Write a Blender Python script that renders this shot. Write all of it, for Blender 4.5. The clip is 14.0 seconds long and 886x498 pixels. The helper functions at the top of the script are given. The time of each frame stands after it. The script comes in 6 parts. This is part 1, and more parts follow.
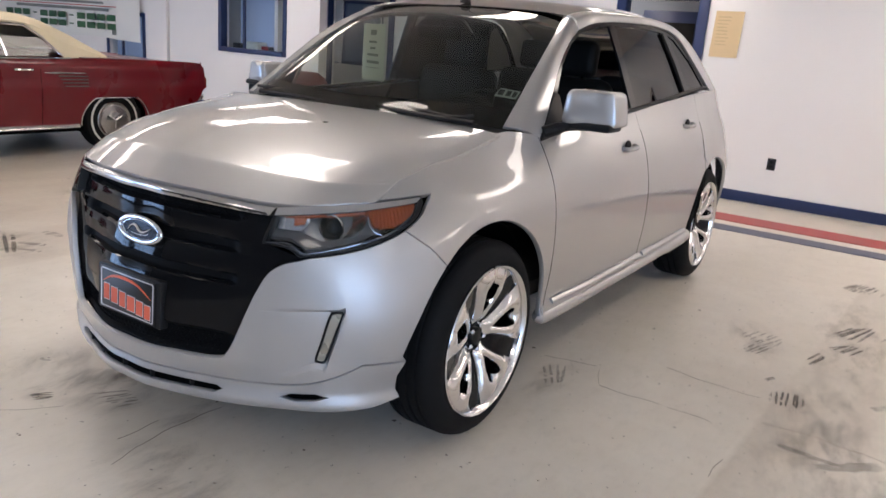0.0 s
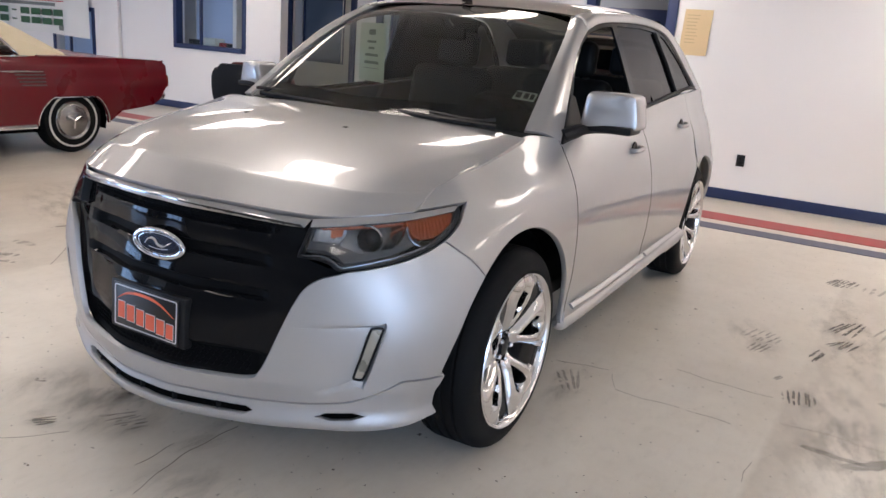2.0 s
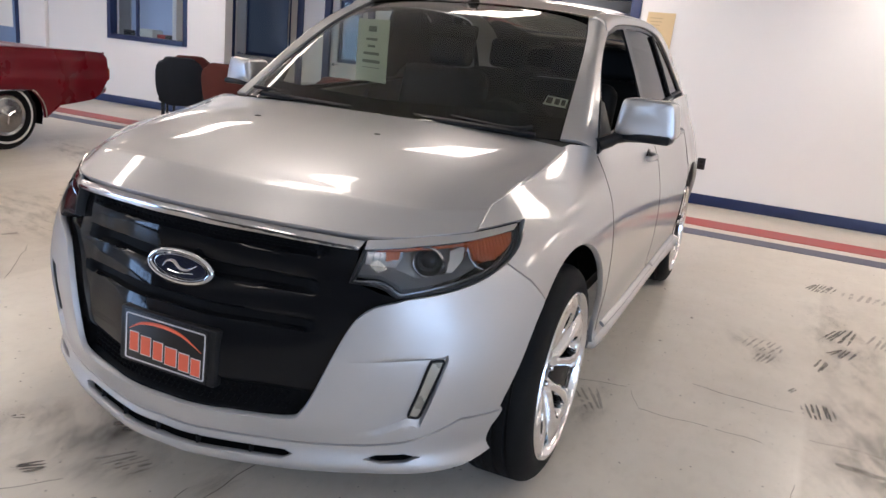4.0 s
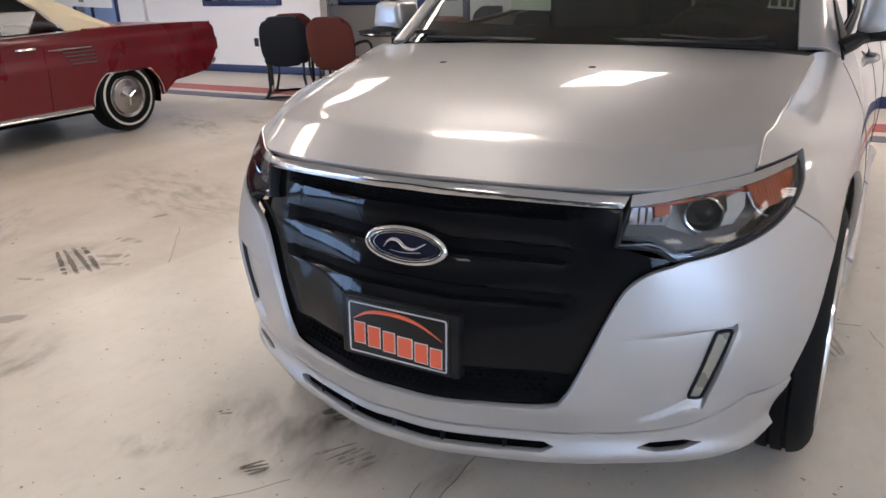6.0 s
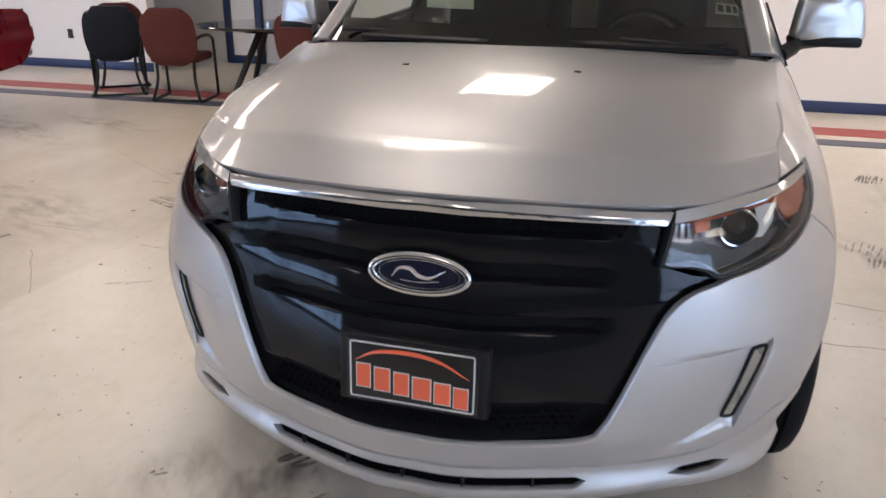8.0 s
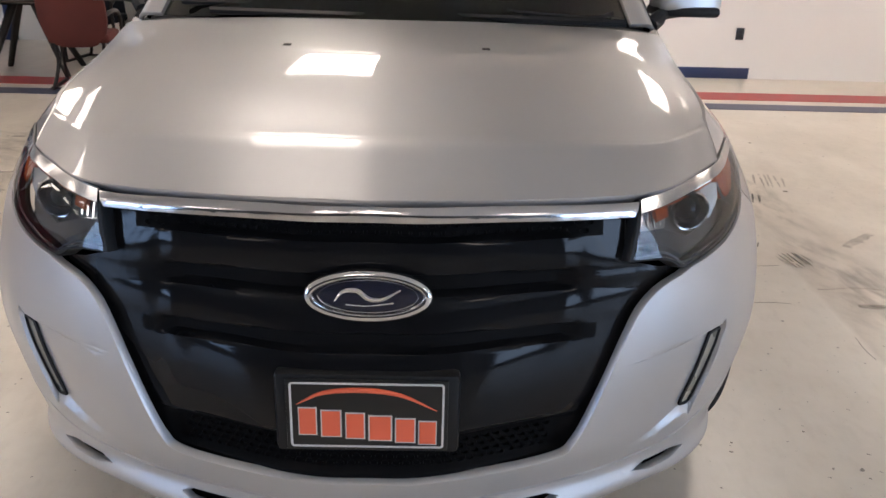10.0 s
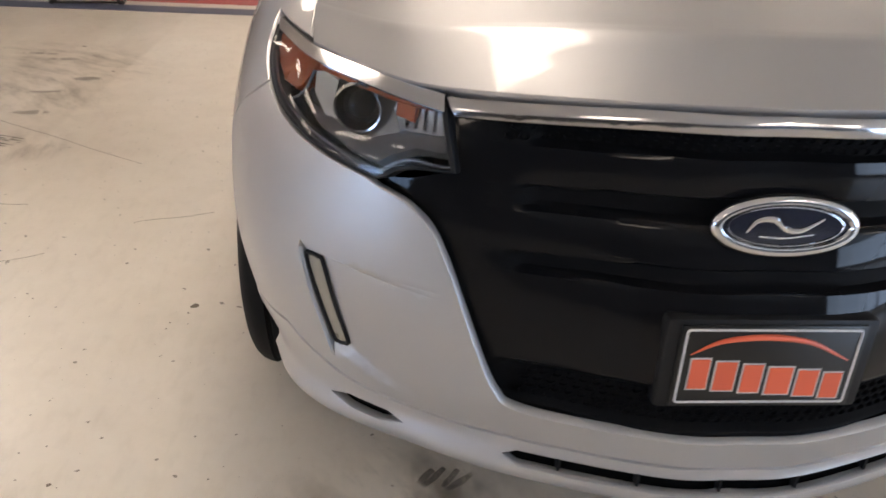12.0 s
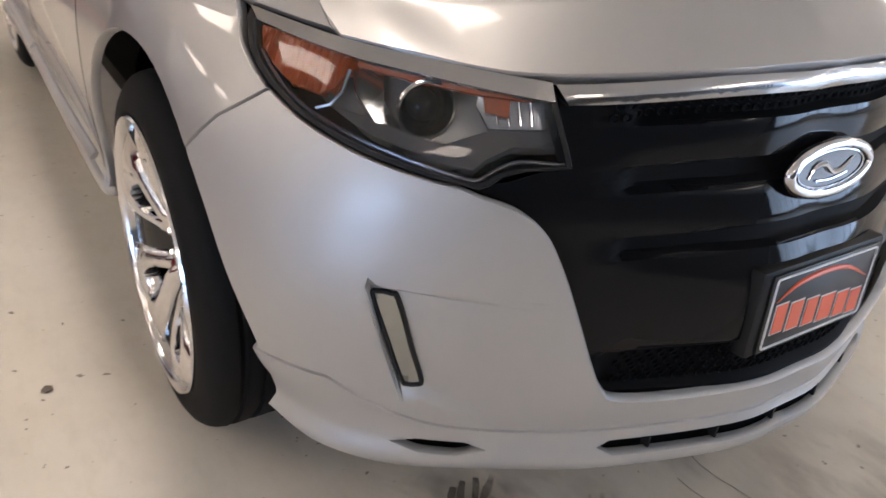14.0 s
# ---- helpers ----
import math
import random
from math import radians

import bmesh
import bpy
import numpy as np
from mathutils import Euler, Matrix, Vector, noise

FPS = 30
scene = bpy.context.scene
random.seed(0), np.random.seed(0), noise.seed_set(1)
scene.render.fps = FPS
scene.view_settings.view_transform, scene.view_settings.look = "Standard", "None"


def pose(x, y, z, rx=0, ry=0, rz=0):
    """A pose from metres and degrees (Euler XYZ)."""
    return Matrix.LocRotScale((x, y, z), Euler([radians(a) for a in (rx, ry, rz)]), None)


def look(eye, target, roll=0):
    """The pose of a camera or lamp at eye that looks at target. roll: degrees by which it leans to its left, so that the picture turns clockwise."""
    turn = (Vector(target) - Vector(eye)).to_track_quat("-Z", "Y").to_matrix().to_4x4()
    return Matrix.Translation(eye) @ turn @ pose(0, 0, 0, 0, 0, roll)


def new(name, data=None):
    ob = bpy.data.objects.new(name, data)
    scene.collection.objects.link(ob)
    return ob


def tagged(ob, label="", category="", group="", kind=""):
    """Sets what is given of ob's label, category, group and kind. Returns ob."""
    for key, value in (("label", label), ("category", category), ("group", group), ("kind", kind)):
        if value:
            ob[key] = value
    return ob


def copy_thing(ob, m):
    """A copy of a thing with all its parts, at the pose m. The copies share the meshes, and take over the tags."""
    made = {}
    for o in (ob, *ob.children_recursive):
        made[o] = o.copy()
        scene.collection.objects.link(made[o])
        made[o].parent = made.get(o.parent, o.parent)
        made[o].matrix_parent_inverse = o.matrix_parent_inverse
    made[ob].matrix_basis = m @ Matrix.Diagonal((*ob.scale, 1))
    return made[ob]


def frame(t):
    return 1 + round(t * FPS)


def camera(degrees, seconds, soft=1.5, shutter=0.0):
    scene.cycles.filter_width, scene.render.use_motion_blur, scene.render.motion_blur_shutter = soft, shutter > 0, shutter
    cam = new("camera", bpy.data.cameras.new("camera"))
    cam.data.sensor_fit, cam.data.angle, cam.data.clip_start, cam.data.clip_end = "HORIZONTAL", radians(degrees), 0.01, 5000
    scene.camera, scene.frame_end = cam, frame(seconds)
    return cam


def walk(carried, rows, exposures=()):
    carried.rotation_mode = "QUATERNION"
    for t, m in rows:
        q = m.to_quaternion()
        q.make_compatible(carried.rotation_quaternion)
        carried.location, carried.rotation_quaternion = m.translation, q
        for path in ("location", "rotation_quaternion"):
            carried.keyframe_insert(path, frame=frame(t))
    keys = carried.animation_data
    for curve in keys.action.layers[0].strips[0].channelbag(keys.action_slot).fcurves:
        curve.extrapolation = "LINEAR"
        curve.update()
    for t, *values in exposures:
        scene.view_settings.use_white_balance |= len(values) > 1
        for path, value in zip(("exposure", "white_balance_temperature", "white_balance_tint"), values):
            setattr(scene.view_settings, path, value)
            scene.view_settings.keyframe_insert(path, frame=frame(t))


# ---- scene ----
cam = camera(60.9, 14.0, soft=1.5, shutter=0.4)
PATH = [
    (0, (2.144, -1.252, 1.413), (1.1, 0.37, 0.886), 4.5),
    (0.5, (2.139, -1.241, 1.422), (1.074, 0.381, 0.94), 5.6),
    (1, (2.055, -1.291, 1.435), (1.032, 0.356, 0.945), 4.3),
    (1.5, (1.939, -1.331, 1.422), (0.963, 0.342, 0.925), 3.5),
    (2, (1.859, -1.323, 1.414), (0.93, 0.368, 0.886), 4.6),
    (2.2, (1.815, -1.297, 1.414), (0.883, 0.389, 0.878), 4.9),
    (4.3, (1.353, -1.298, 1.383), (0.608, 0.482, 0.859), 5.8),
    (4.5, (1.305, -1.295, 1.374), (0.56, 0.48, 0.83), 5.6),
    (5, (1.176, -1.264, 1.363), (0.32, 0.446, 0.777), 2.6),
    (5.5, (1.023, -1.205, 1.361), (0.117, 0.464, 0.733), -1.1),
    (6, (0.939, -1.196, 1.35), (-0.012, 0.425, 0.665), -1.8),
    (6.5, (0.819, -1.237, 1.354), (0.04, 0.482, 0.691), -0.6),
    (7, (0.669, -1.298, 1.353), (0.031, 0.468, 0.664), -0.9),
    (7.5, (0.582, -1.281, 1.349), (0.037, 0.508, 0.64), 0.6),
    (8, (0.459, -1.177, 1.35), (-0.061, 0.623, 0.65), 0.5),
    (8.2, (0.414, -1.13, 1.344), (-0.087, 0.679, 0.654), 0.5),
    (10.3, (0.059, -0.946, 1.34), (0.118, 0.9, 0.572), 1.6),
    (10.5, (0.015, -0.902, 1.323), (-0.02, 0.948, 0.562), 1.7),
    (11, (-0.188, -0.851, 1.298), (-0.332, 0.983, 0.513), 3.3),
    (11.5, (-0.434, -0.84, 1.266), (-0.371, 0.984, 0.448), 3.3),
    (12, (-0.602, -0.755, 1.208), (-0.434, 1.012, 0.287), 3.2),
    (12.5, (-0.759, -0.604, 1.184), (-0.428, 1.096, 0.183), 1.3),
    (13, (-0.867, -0.537, 1.161), (-0.422, 1.109, 0.116), 1.1),
    (13.5, (-1.05, -0.484, 1.17), (-0.321, 1.086, 0.168), 1.0),
    (14, (-1.165, -0.393, 1.166), (-0.173, 1.056, 0.209), 5.1),
]
walk(cam, [(t, look(eye, target, roll)) for t, eye, target, roll in PATH], exposures=[(0.0, 0.12, 6170, 17), (4.3, 0.20, 6190, 17), (8.2, 0.20, 6330, 17), (10.5, 0.11, 6430, 17), (11.1, 0.11, 6760, 17), (12.7, 0.30, 6760, 17), (14.0, 0.25, 6600, 17)])

# ---- light ----
world = bpy.data.worlds.new("sky")
scene.world = world
world.use_nodes = True
wn = world.node_tree.nodes
sky = wn.new("ShaderNodeTexSky")
sky.sky_type, sky.sun_disc = "NISHITA", False
sky.sun_elevation, sky.sun_rotation = radians(35), radians(160)
wn["Background"].inputs["Strength"].default_value = 0.12
world.node_tree.links.new(sky.outputs["Color"], wn["Background"].inputs["Color"])


def area_lamp(name, m, sx, sy, watts, colour):
    data = bpy.data.lights.new(name, "AREA")
    data.shape, data.size, data.size_y, data.energy, data.color = "RECTANGLE", sx, sy, watts, colour
    ob = new(name, data)
    ob.matrix_world = m
    return ob


# daylight through the glazed ends of the showroom front and its side
area_lamp("window_light", look((-11.5, -6.75, 1.55), (-4, 0, 1.0)), 6.0, 2.2, 340, (0.40, 0.64, 1.0))
area_lamp("window_light", look((6.75, -4.7, 1.45), (0, -1.0, 0.8)), 4.2, 2.3, 200, (0.52, 0.73, 1.0))

# ---- materials ----
def material(name, colour, rough=0.5, metal=0.0, vary=0.08, scale=30.0, bump=0.0, coat=0.0, fine=400.0, spec=0.5):
    """A painted or moulded surface: colour, gloss and relief vary at two scales."""
    m = bpy.data.materials.new(name)
    m.use_nodes = True
    nt = m.node_tree
    p = nt.nodes["Principled BSDF"]
    p.inputs["Metallic"].default_value = metal
    p.inputs["Specular IOR Level"].default_value = spec
    p.inputs["Coat Weight"].default_value = coat
    p.inputs["Coat Roughness"].default_value = 0.05
    tc = nt.nodes.new("ShaderNodeTexCoord")
    n1 = nt.nodes.new("ShaderNodeTexNoise")
    n1.inputs["Scale"].default_value, n1.inputs["Detail"].default_value = scale * 0.1, 5
    n2 = nt.nodes.new("ShaderNodeTexNoise")
    n2.inputs["Scale"].default_value, n2.inputs["Detail"].default_value = fine, 2
    for n in (n1, n2):
        nt.links.new(tc.outputs["Object"], n.inputs["Vector"])
    mix = nt.nodes.new("ShaderNodeMix")
    mix.data_type = "RGBA"
    mix.inputs["A"].default_value = (*[c * (1 - vary) for c in colour], 1)
    mix.inputs["B"].default_value = (*[min(1, c * (1 + vary)) for c in colour], 1)
    nt.links.new(n1.outputs["Fac"], mix.inputs["Factor"])
    nt.links.new(mix.outputs["Result"], p.inputs["Base Color"])
    mr = nt.nodes.new("ShaderNodeMapRange")
    mr.inputs["To Min"].default_value, mr.inputs["To Max"].default_value = rough * 0.85, min(1, rough * 1.15)
    nt.links.new(n1.outputs["Fac"], mr.inputs["Value"])
    nt.links.new(mr.outputs["Result"], p.inputs["Roughness"])
    if bump:
        b = nt.nodes.new("ShaderNodeBump")
        b.inputs["Strength"].default_value, b.inputs["Distance"].default_value = bump, 0.002
        nt.links.new(n2.outputs["Fac"], b.inputs["Height"])
        nt.links.new(b.outputs["Normal"], p.inputs["Normal"])
    return m


def glass(name, tint, gloss=1.0):
    """Thin pane: clear or tinted, with Fresnel gloss."""
    m = bpy.data.materials.new(name)
    m.use_nodes = True
    nt = m.node_tree
    nt.nodes.remove(nt.nodes["Principled BSDF"])
    tr, gl = nt.nodes.new("ShaderNodeBsdfTransparent"), nt.nodes.new("ShaderNodeBsdfGlossy")
    tr.inputs["Color"].default_value = (*tint, 1)
    gl.inputs["Roughness"].default_value = 0.02
    fr, mx = nt.nodes.new("ShaderNodeFresnel"), nt.nodes.new("ShaderNodeMixShader")
    fr.inputs["IOR"].default_value = 1.5 * gloss
    nt.links.new(fr.outputs["Fac"], mx.inputs["Fac"])
    nt.links.new(tr.outputs["BSDF"], mx.inputs[1])
    nt.links.new(gl.outputs["BSDF"], mx.inputs[2])
    nt.links.new(mx.outputs["Shader"], nt.nodes["Material Output"].inputs["Surface"])
    return m


def glow(name, colour, strength):
    m = bpy.data.materials.new(name)
    m.use_nodes = True
    p = m.node_tree.nodes["Principled BSDF"]
    p.inputs["Base Color"].default_value = (*colour, 1)
    p.inputs["Emission Color"].default_value = (*colour, 1)
    p.inputs["Emission Strength"].default_value = strength
    return m


SILVER = material("silver_paint", (0.43, 0.430, 0.432), 0.45, 0.85, 0.02, 20, 0.05, 1.0, 1500)
SILVER_PLASTIC = material("silver_painted_plastic", (0.45, 0.450, 0.452), 0.52, 0.68, 0.02, 20, 0.05, 0.8, 1500)
SILVER_PLASTIC.node_tree.nodes["Principled BSDF"].inputs["Coat Roughness"].default_value = 0.20
PIANO = material("gloss_black", (0.007, 0.007, 0.0078), 0.07, 0, 0.1, 20, 0, 0.0, 400, 0.17)
TRIM = material("black_plastic", (0.009, 0.009, 0.0097), 0.5, 0, 0.15, 40, 0.15, 0.0, 400, 0.25)
RUBBER = material("tyre_rubber", (0.008, 0.008, 0.0083), 0.7, 0, 0.2, 60, 0.3, 0.0, 400, 0.12)
CHROME = material("chrome", (0.62, 0.62, 0.63), 0.08, 1.0, 0.02, 20)
BRUSHED = material("polished_alloy", (0.72, 0.72, 0.73), 0.11, 1.0, 0.03, 40)
MESH_BLACK = material("mesh_plastic", (0.005, 0.005, 0.0055), 0.6, 0, 0.1, 40, 0, 0.0, 400, 0.06)
BRIGHT_BAR = material("satin_chrome", (0.48, 0.48, 0.49), 0.13, 1.0, 0.04, 40)
# near-black colour put in for shade inside gaps, wells and the underbody
CAVITY_SHADE = material("cavity_shade", (0.002, 0.002, 0.002), 0.9, 0, 0.1, 30, 0.0, 0.0, 400, 0.05)
CABIN = material("cabin_black", (0.010, 0.010, 0.010), 0.75, 0, 0.15, 60, 0.2, 0.0, 400, 0.2)
SEAT_CLOTH = material("seat_leather", (0.004, 0.004, 0.0038), 0.6, 0, 0.15, 60, 0.0, 0.0, 400, 0.25)
CLEAR = glass("clear_glass", (0.62, 0.70, 0.64))
LENS = glass("lens_glass", (0.93, 0.95, 0.97), 1.0)
PRIVACY = glass("privacy_glass", (0.05, 0.052, 0.05), 0.86)
PANE = glass("window_pane", (0.85, 0.9, 0.92))
ROOFGLASS = material("roof_glass", (0.01, 0.01, 0.011), 0.05, 0, 0.05, 20, 0, 1.0)
AMBER = material("amber_plastic", (0.30, 0.050, 0.006), 0.16, 0.1, 0.3, 160, 0.1, 0.0)
AMBER_DIM = material("amber_reflector", (0.38, 0.085, 0.03), 0.2, 0.2, 0.2, 120, 0, 0.8)
SATIN = material("satin_reflector", (0.32, 0.33, 0.36), 0.22, 0.9, 0.05, 50)
HOUSING = material("grey_housing", (0.17, 0.166, 0.162), 0.24, 0.5, 0.1, 50)
AGED = material("aged_chrome", (0.30, 0.30, 0.30), 0.22, 1.0, 0.1, 60)
FOGLENS = material("fog_lens", (0.30, 0.29, 0.25), 0.28, 0.35, 0.25, 160, 0.1, 0.9)
BLUE_OVAL = material("dark_blue_enamel", (0.006, 0.008, 0.026), 0.15, 0.2, 0.05, 20, 0, 1.0)
ORANGE = material("orange_print", (0.75, 0.13, 0.06), 0.4, 0, 0.12, 60)
PLATE_BLACK = material("plate_black", (0.006, 0.006, 0.006), 0.35, 0, 0.1, 40)
PLATE_WHITE = material("plate_silver", (0.62, 0.62, 0.62), 0.35, 0.3, 0.05, 40)
RED = material("red_paint", (0.125, 0.003, 0.009), 0.28, 0.0, 0.06, 20, 0, 0.25, 400, 0.3)
CREAM = material("cream_vinyl", (0.72, 0.63, 0.44), 0.6, 0, 0.05, 30, 0.3)
WHITEWALL = material("whitewall", (0.62, 0.61, 0.56), 0.6, 0, 0.05, 60)
WALL_PAINT = material("white_wall_paint", (0.87, 0.85, 0.83), 0.55, 0, 0.03, 8, 0.25, 0, 90)
CEIL_PAINT = material("ceiling_tile", (0.84, 0.83, 0.80), 0.9, 0, 0.05, 30, 0.5, 0, 300)
BLUE = material("blue_paint", (0.012, 0.026, 0.095), 0.4, 0, 0.1, 20, 0.1)
RED_LINE = material("red_floor_paint", (0.40, 0.05, 0.045), 0.4, 0, 0.2, 40, 0.0, 0.0, 400, 0.3)
GREY_LINE = material("grey_floor_paint", (0.075, 0.085, 0.14), 0.4, 0, 0.2, 40, 0.0, 0.0, 400, 0.3)
DOOR_PAINT = material("door_paint", (0.62, 0.615, 0.60), 0.4, 0, 0.05, 10, 0.1)
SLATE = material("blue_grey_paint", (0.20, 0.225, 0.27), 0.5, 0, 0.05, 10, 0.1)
BLACK_METAL = material("black_steel", (0.012, 0.011, 0.011), 0.35, 0, 0.1, 50)
RED_CLOTH = material("maroon_fabric", (0.105, 0.025, 0.022), 0.95, 0, 0.2, 60, 0.5, 0, 700)
NAVY_CLOTH = material("navy_fabric", (0.012, 0.017, 0.028), 0.95, 0, 0.2, 60, 0.5, 0, 700)
TABLE_TOP = material("dark_laminate", (0.028, 0.022, 0.02), 0.15, 0, 0.2, 30, 0, 0.5)
PAPER = material("tan_paper", (0.72, 0.55, 0.32), 0.8, 0, 0.06, 30, 0.2)
WHITE_PAPER = material("white_paper", (0.70, 0.74, 0.68), 0.8, 0, 0.04, 30)
INK = material("ink", (0.06, 0.06, 0.06), 0.7, 0, 0.1, 40)
INK_SOFT = material("faint_ink", (0.56, 0.43, 0.25), 0.8, 0, 0.1, 40)
BANNER = material("banner_vinyl", (0.82, 0.82, 0.78), 0.35, 0, 0.03, 12, 0.05)
GREEN_INK = material("green_print", (0.02, 0.10, 0.04), 0.4, 0, 0.1, 20)
GREY_INK = material("grey_print", (0.18, 0.20, 0.19), 0.4, 0, 0.1, 20)
RED_INK = material("red_print", (0.5, 0.03, 0.02), 0.4, 0, 0.1, 20)
TUBE_GLOW = glow("fluorescent_diffuser", (1.0, 0.90, 0.76), 8.5)
SOUTH_PAINT = material("dark_grey_wall_paint", (0.10, 0.095, 0.09), 0.6, 0, 0.1, 8, 0.25, 0, 90)
SKY_GLOW = glow("daylight_backdrop", (0.26, 0.34, 0.50), 0.28)
DIM_GLOW = glow("dim_backdrop", (0.09, 0.12, 0.18), 0.16)
YARD_GLOW = glow("bright_yard_backdrop", (0.50, 0.70, 1.0), 1.1)


def floor_material():
    """Worn off-white epoxy: yellowed patches, scuffs, tyre dirt and fine specks."""
    m = bpy.data.materials.new("worn_epoxy_floor")
    m.use_nodes = True
    nt = m.node_tree
    p = nt.nodes["Principled BSDF"]
    tc = nt.nodes.new("ShaderNodeTexCoord")

    def noise_node(scale, detail, rough=0.55, stretch=(1, 1, 1)):
        mp = nt.nodes.new("ShaderNodeMapping")
        mp.inputs["Scale"].default_value = stretch
        nt.links.new(tc.outputs["Object"], mp.inputs["Vector"])
        n = nt.nodes.new("ShaderNodeTexNoise")
        n.inputs["Scale"].default_value, n.inputs["Detail"].default_value, n.inputs["Roughness"].default_value = scale, detail, rough
        nt.links.new(mp.outputs["Vector"], n.inputs["Vector"])
        return n

    def ramp(src, stops):
        r = nt.nodes.new("ShaderNodeValToRGB")
        e = r.color_ramp.elements
        while len(e) < len(stops):
            e.new(0.5)
        for el, (pos, c) in zip(e, stops):
            el.position, el.color = pos, (*c, 1) if len(c) == 3 else c
        nt.links.new(src.outputs["Fac"], r.inputs["Fac"])
        return r

    def blend(mode, fac, a, b):
        x = nt.nodes.new("ShaderNodeMix")
        x.data_type, x.blend_type = "RGBA", mode
        if isinstance(fac, float):
            x.inputs["Factor"].default_value = fac
        else:
            nt.links.new(fac.outputs["Color"], x.inputs["Factor"])
        nt.links.new(a, x.inputs["A"])
        nt.links.new(b, x.inputs["B"])
        return x.outputs["Result"]

    base = ramp(noise_node(0.55, 2, 0.4), [(0.3, (0.66, 0.605, 0.52)), (0.5, (0.70, 0.65, 0.57)), (0.7, (0.745, 0.705, 0.635))])
    grime = ramp(noise_node(1.3, 1, 0.3, (1.0, 0.55, 1)), [(0.50, (0, 0, 0)), (0.95, (0.40, 0.40, 0.40))])
    grime_c = ramp(noise_node(3, 2, 0.4), [(0.3, (0.34, 0.29, 0.23)), (0.7, (0.46, 0.41, 0.34))])
    speck = ramp(noise_node(38, 2, 0.5), [(0.71, (0, 0, 0)), (0.74, (0.8, 0.8, 0.8))])
    speck_c = ramp(noise_node(3, 2), [(0.0, (0.10, 0.085, 0.07)), (1.0, (0.2, 0.17, 0.14))])
    scuff = ramp(noise_node(16, 3, 0.6, (1.5, 0.6, 1)), [(0.50, (0, 0, 0)), (0.92, (0.26, 0.26, 0.26))])
    mottle = ramp(noise_node(5, 6, 0.68), [(0.3, (0.91, 0.90, 0.885)), (0.7, (1.0, 1.0, 1.0))])
    c = blend("MIX", grime, base.outputs["Color"], grime_c.outputs["Color"])
    c = blend("MIX", scuff, c, grime_c.outputs["Color"])
    c = blend("MIX", speck, c, speck_c.outputs["Color"])
    c = blend("MULTIPLY", 1.0, c, mottle.outputs["Color"])
    # unwashed lanes either side of the bay where the car stands
    sep = nt.nodes.new("ShaderNodeSeparateXYZ")
    nt.links.new(tc.outputs["Object"], sep.inputs["Vector"])
    slant = nt.nodes.new("ShaderNodeMath")
    slant.operation = "MULTIPLY_ADD"
    slant.inputs[1].default_value = -0.055
    nt.links.new(sep.outputs["Y"], slant.inputs[0])
    nt.links.new(sep.outputs["X"], slant.inputs[2])
    lanes = []
    for lo, hi, most, src in ((1.625, 1.65, 1.0, slant.outputs[0]), (-2.10, -2.13, 0.75, sep.outputs["X"])):
        e = nt.nodes.new("ShaderNodeMapRange")
        e.inputs["From Min"].default_value, e.inputs["From Max"].default_value = lo, hi
        e.inputs["To Max"].default_value = most
        nt.links.new(src, e.inputs["Value"])
        lanes.append(e)
    far = nt.nodes.new("ShaderNodeMapRange")
    far.inputs["From Min"].default_value, far.inputs["From Max"].default_value = 5.0, 4.2
    nt.links.new(sep.outputs["Y"], far.inputs["Value"])
    nt.links.new(far.outputs["Result"], lanes[0].inputs["To Max"])
    add = nt.nodes.new("ShaderNodeMath")
    add.operation = "ADD"
    nt.links.new(lanes[0].outputs["Result"], add.inputs[0])
    nt.links.new(lanes[1].outputs["Result"], add.inputs[1])
    soil = ramp(noise_node(2.6, 4, 0.55, (1.2, 0.45, 1)), [(0.34, (0.10,) * 3), (0.72, (0.62,) * 3)])
    mul = nt.nodes.new("ShaderNodeMix")
    mul.data_type, mul.blend_type = "RGBA", "MULTIPLY"
    mul.inputs["Factor"].default_value = 1.0
    nt.links.new(soil.outputs["Color"], mul.inputs["A"])
    nt.links.new(add.outputs[0], mul.inputs["B"])
    soil_c = ramp(noise_node(17, 5, 0.7), [(0.3, (0.34, 0.29, 0.235)), (0.7, (0.50, 0.44, 0.36))])
    lane = nt.nodes.new("ShaderNodeMix")
    lane.data_type = "RGBA"
    nt.links.new(mul.outputs["Result"], lane.inputs["Factor"])
    nt.links.new(c, lane.inputs["A"])
    nt.links.new(soil_c.outputs["Color"], lane.inputs["B"])
    c = lane.outputs["Result"]
    nt.links.new(c, p.inputs["Base Color"])
    p.inputs["Roughness"].default_value = 0.28
    return m


FLOOR = floor_material()


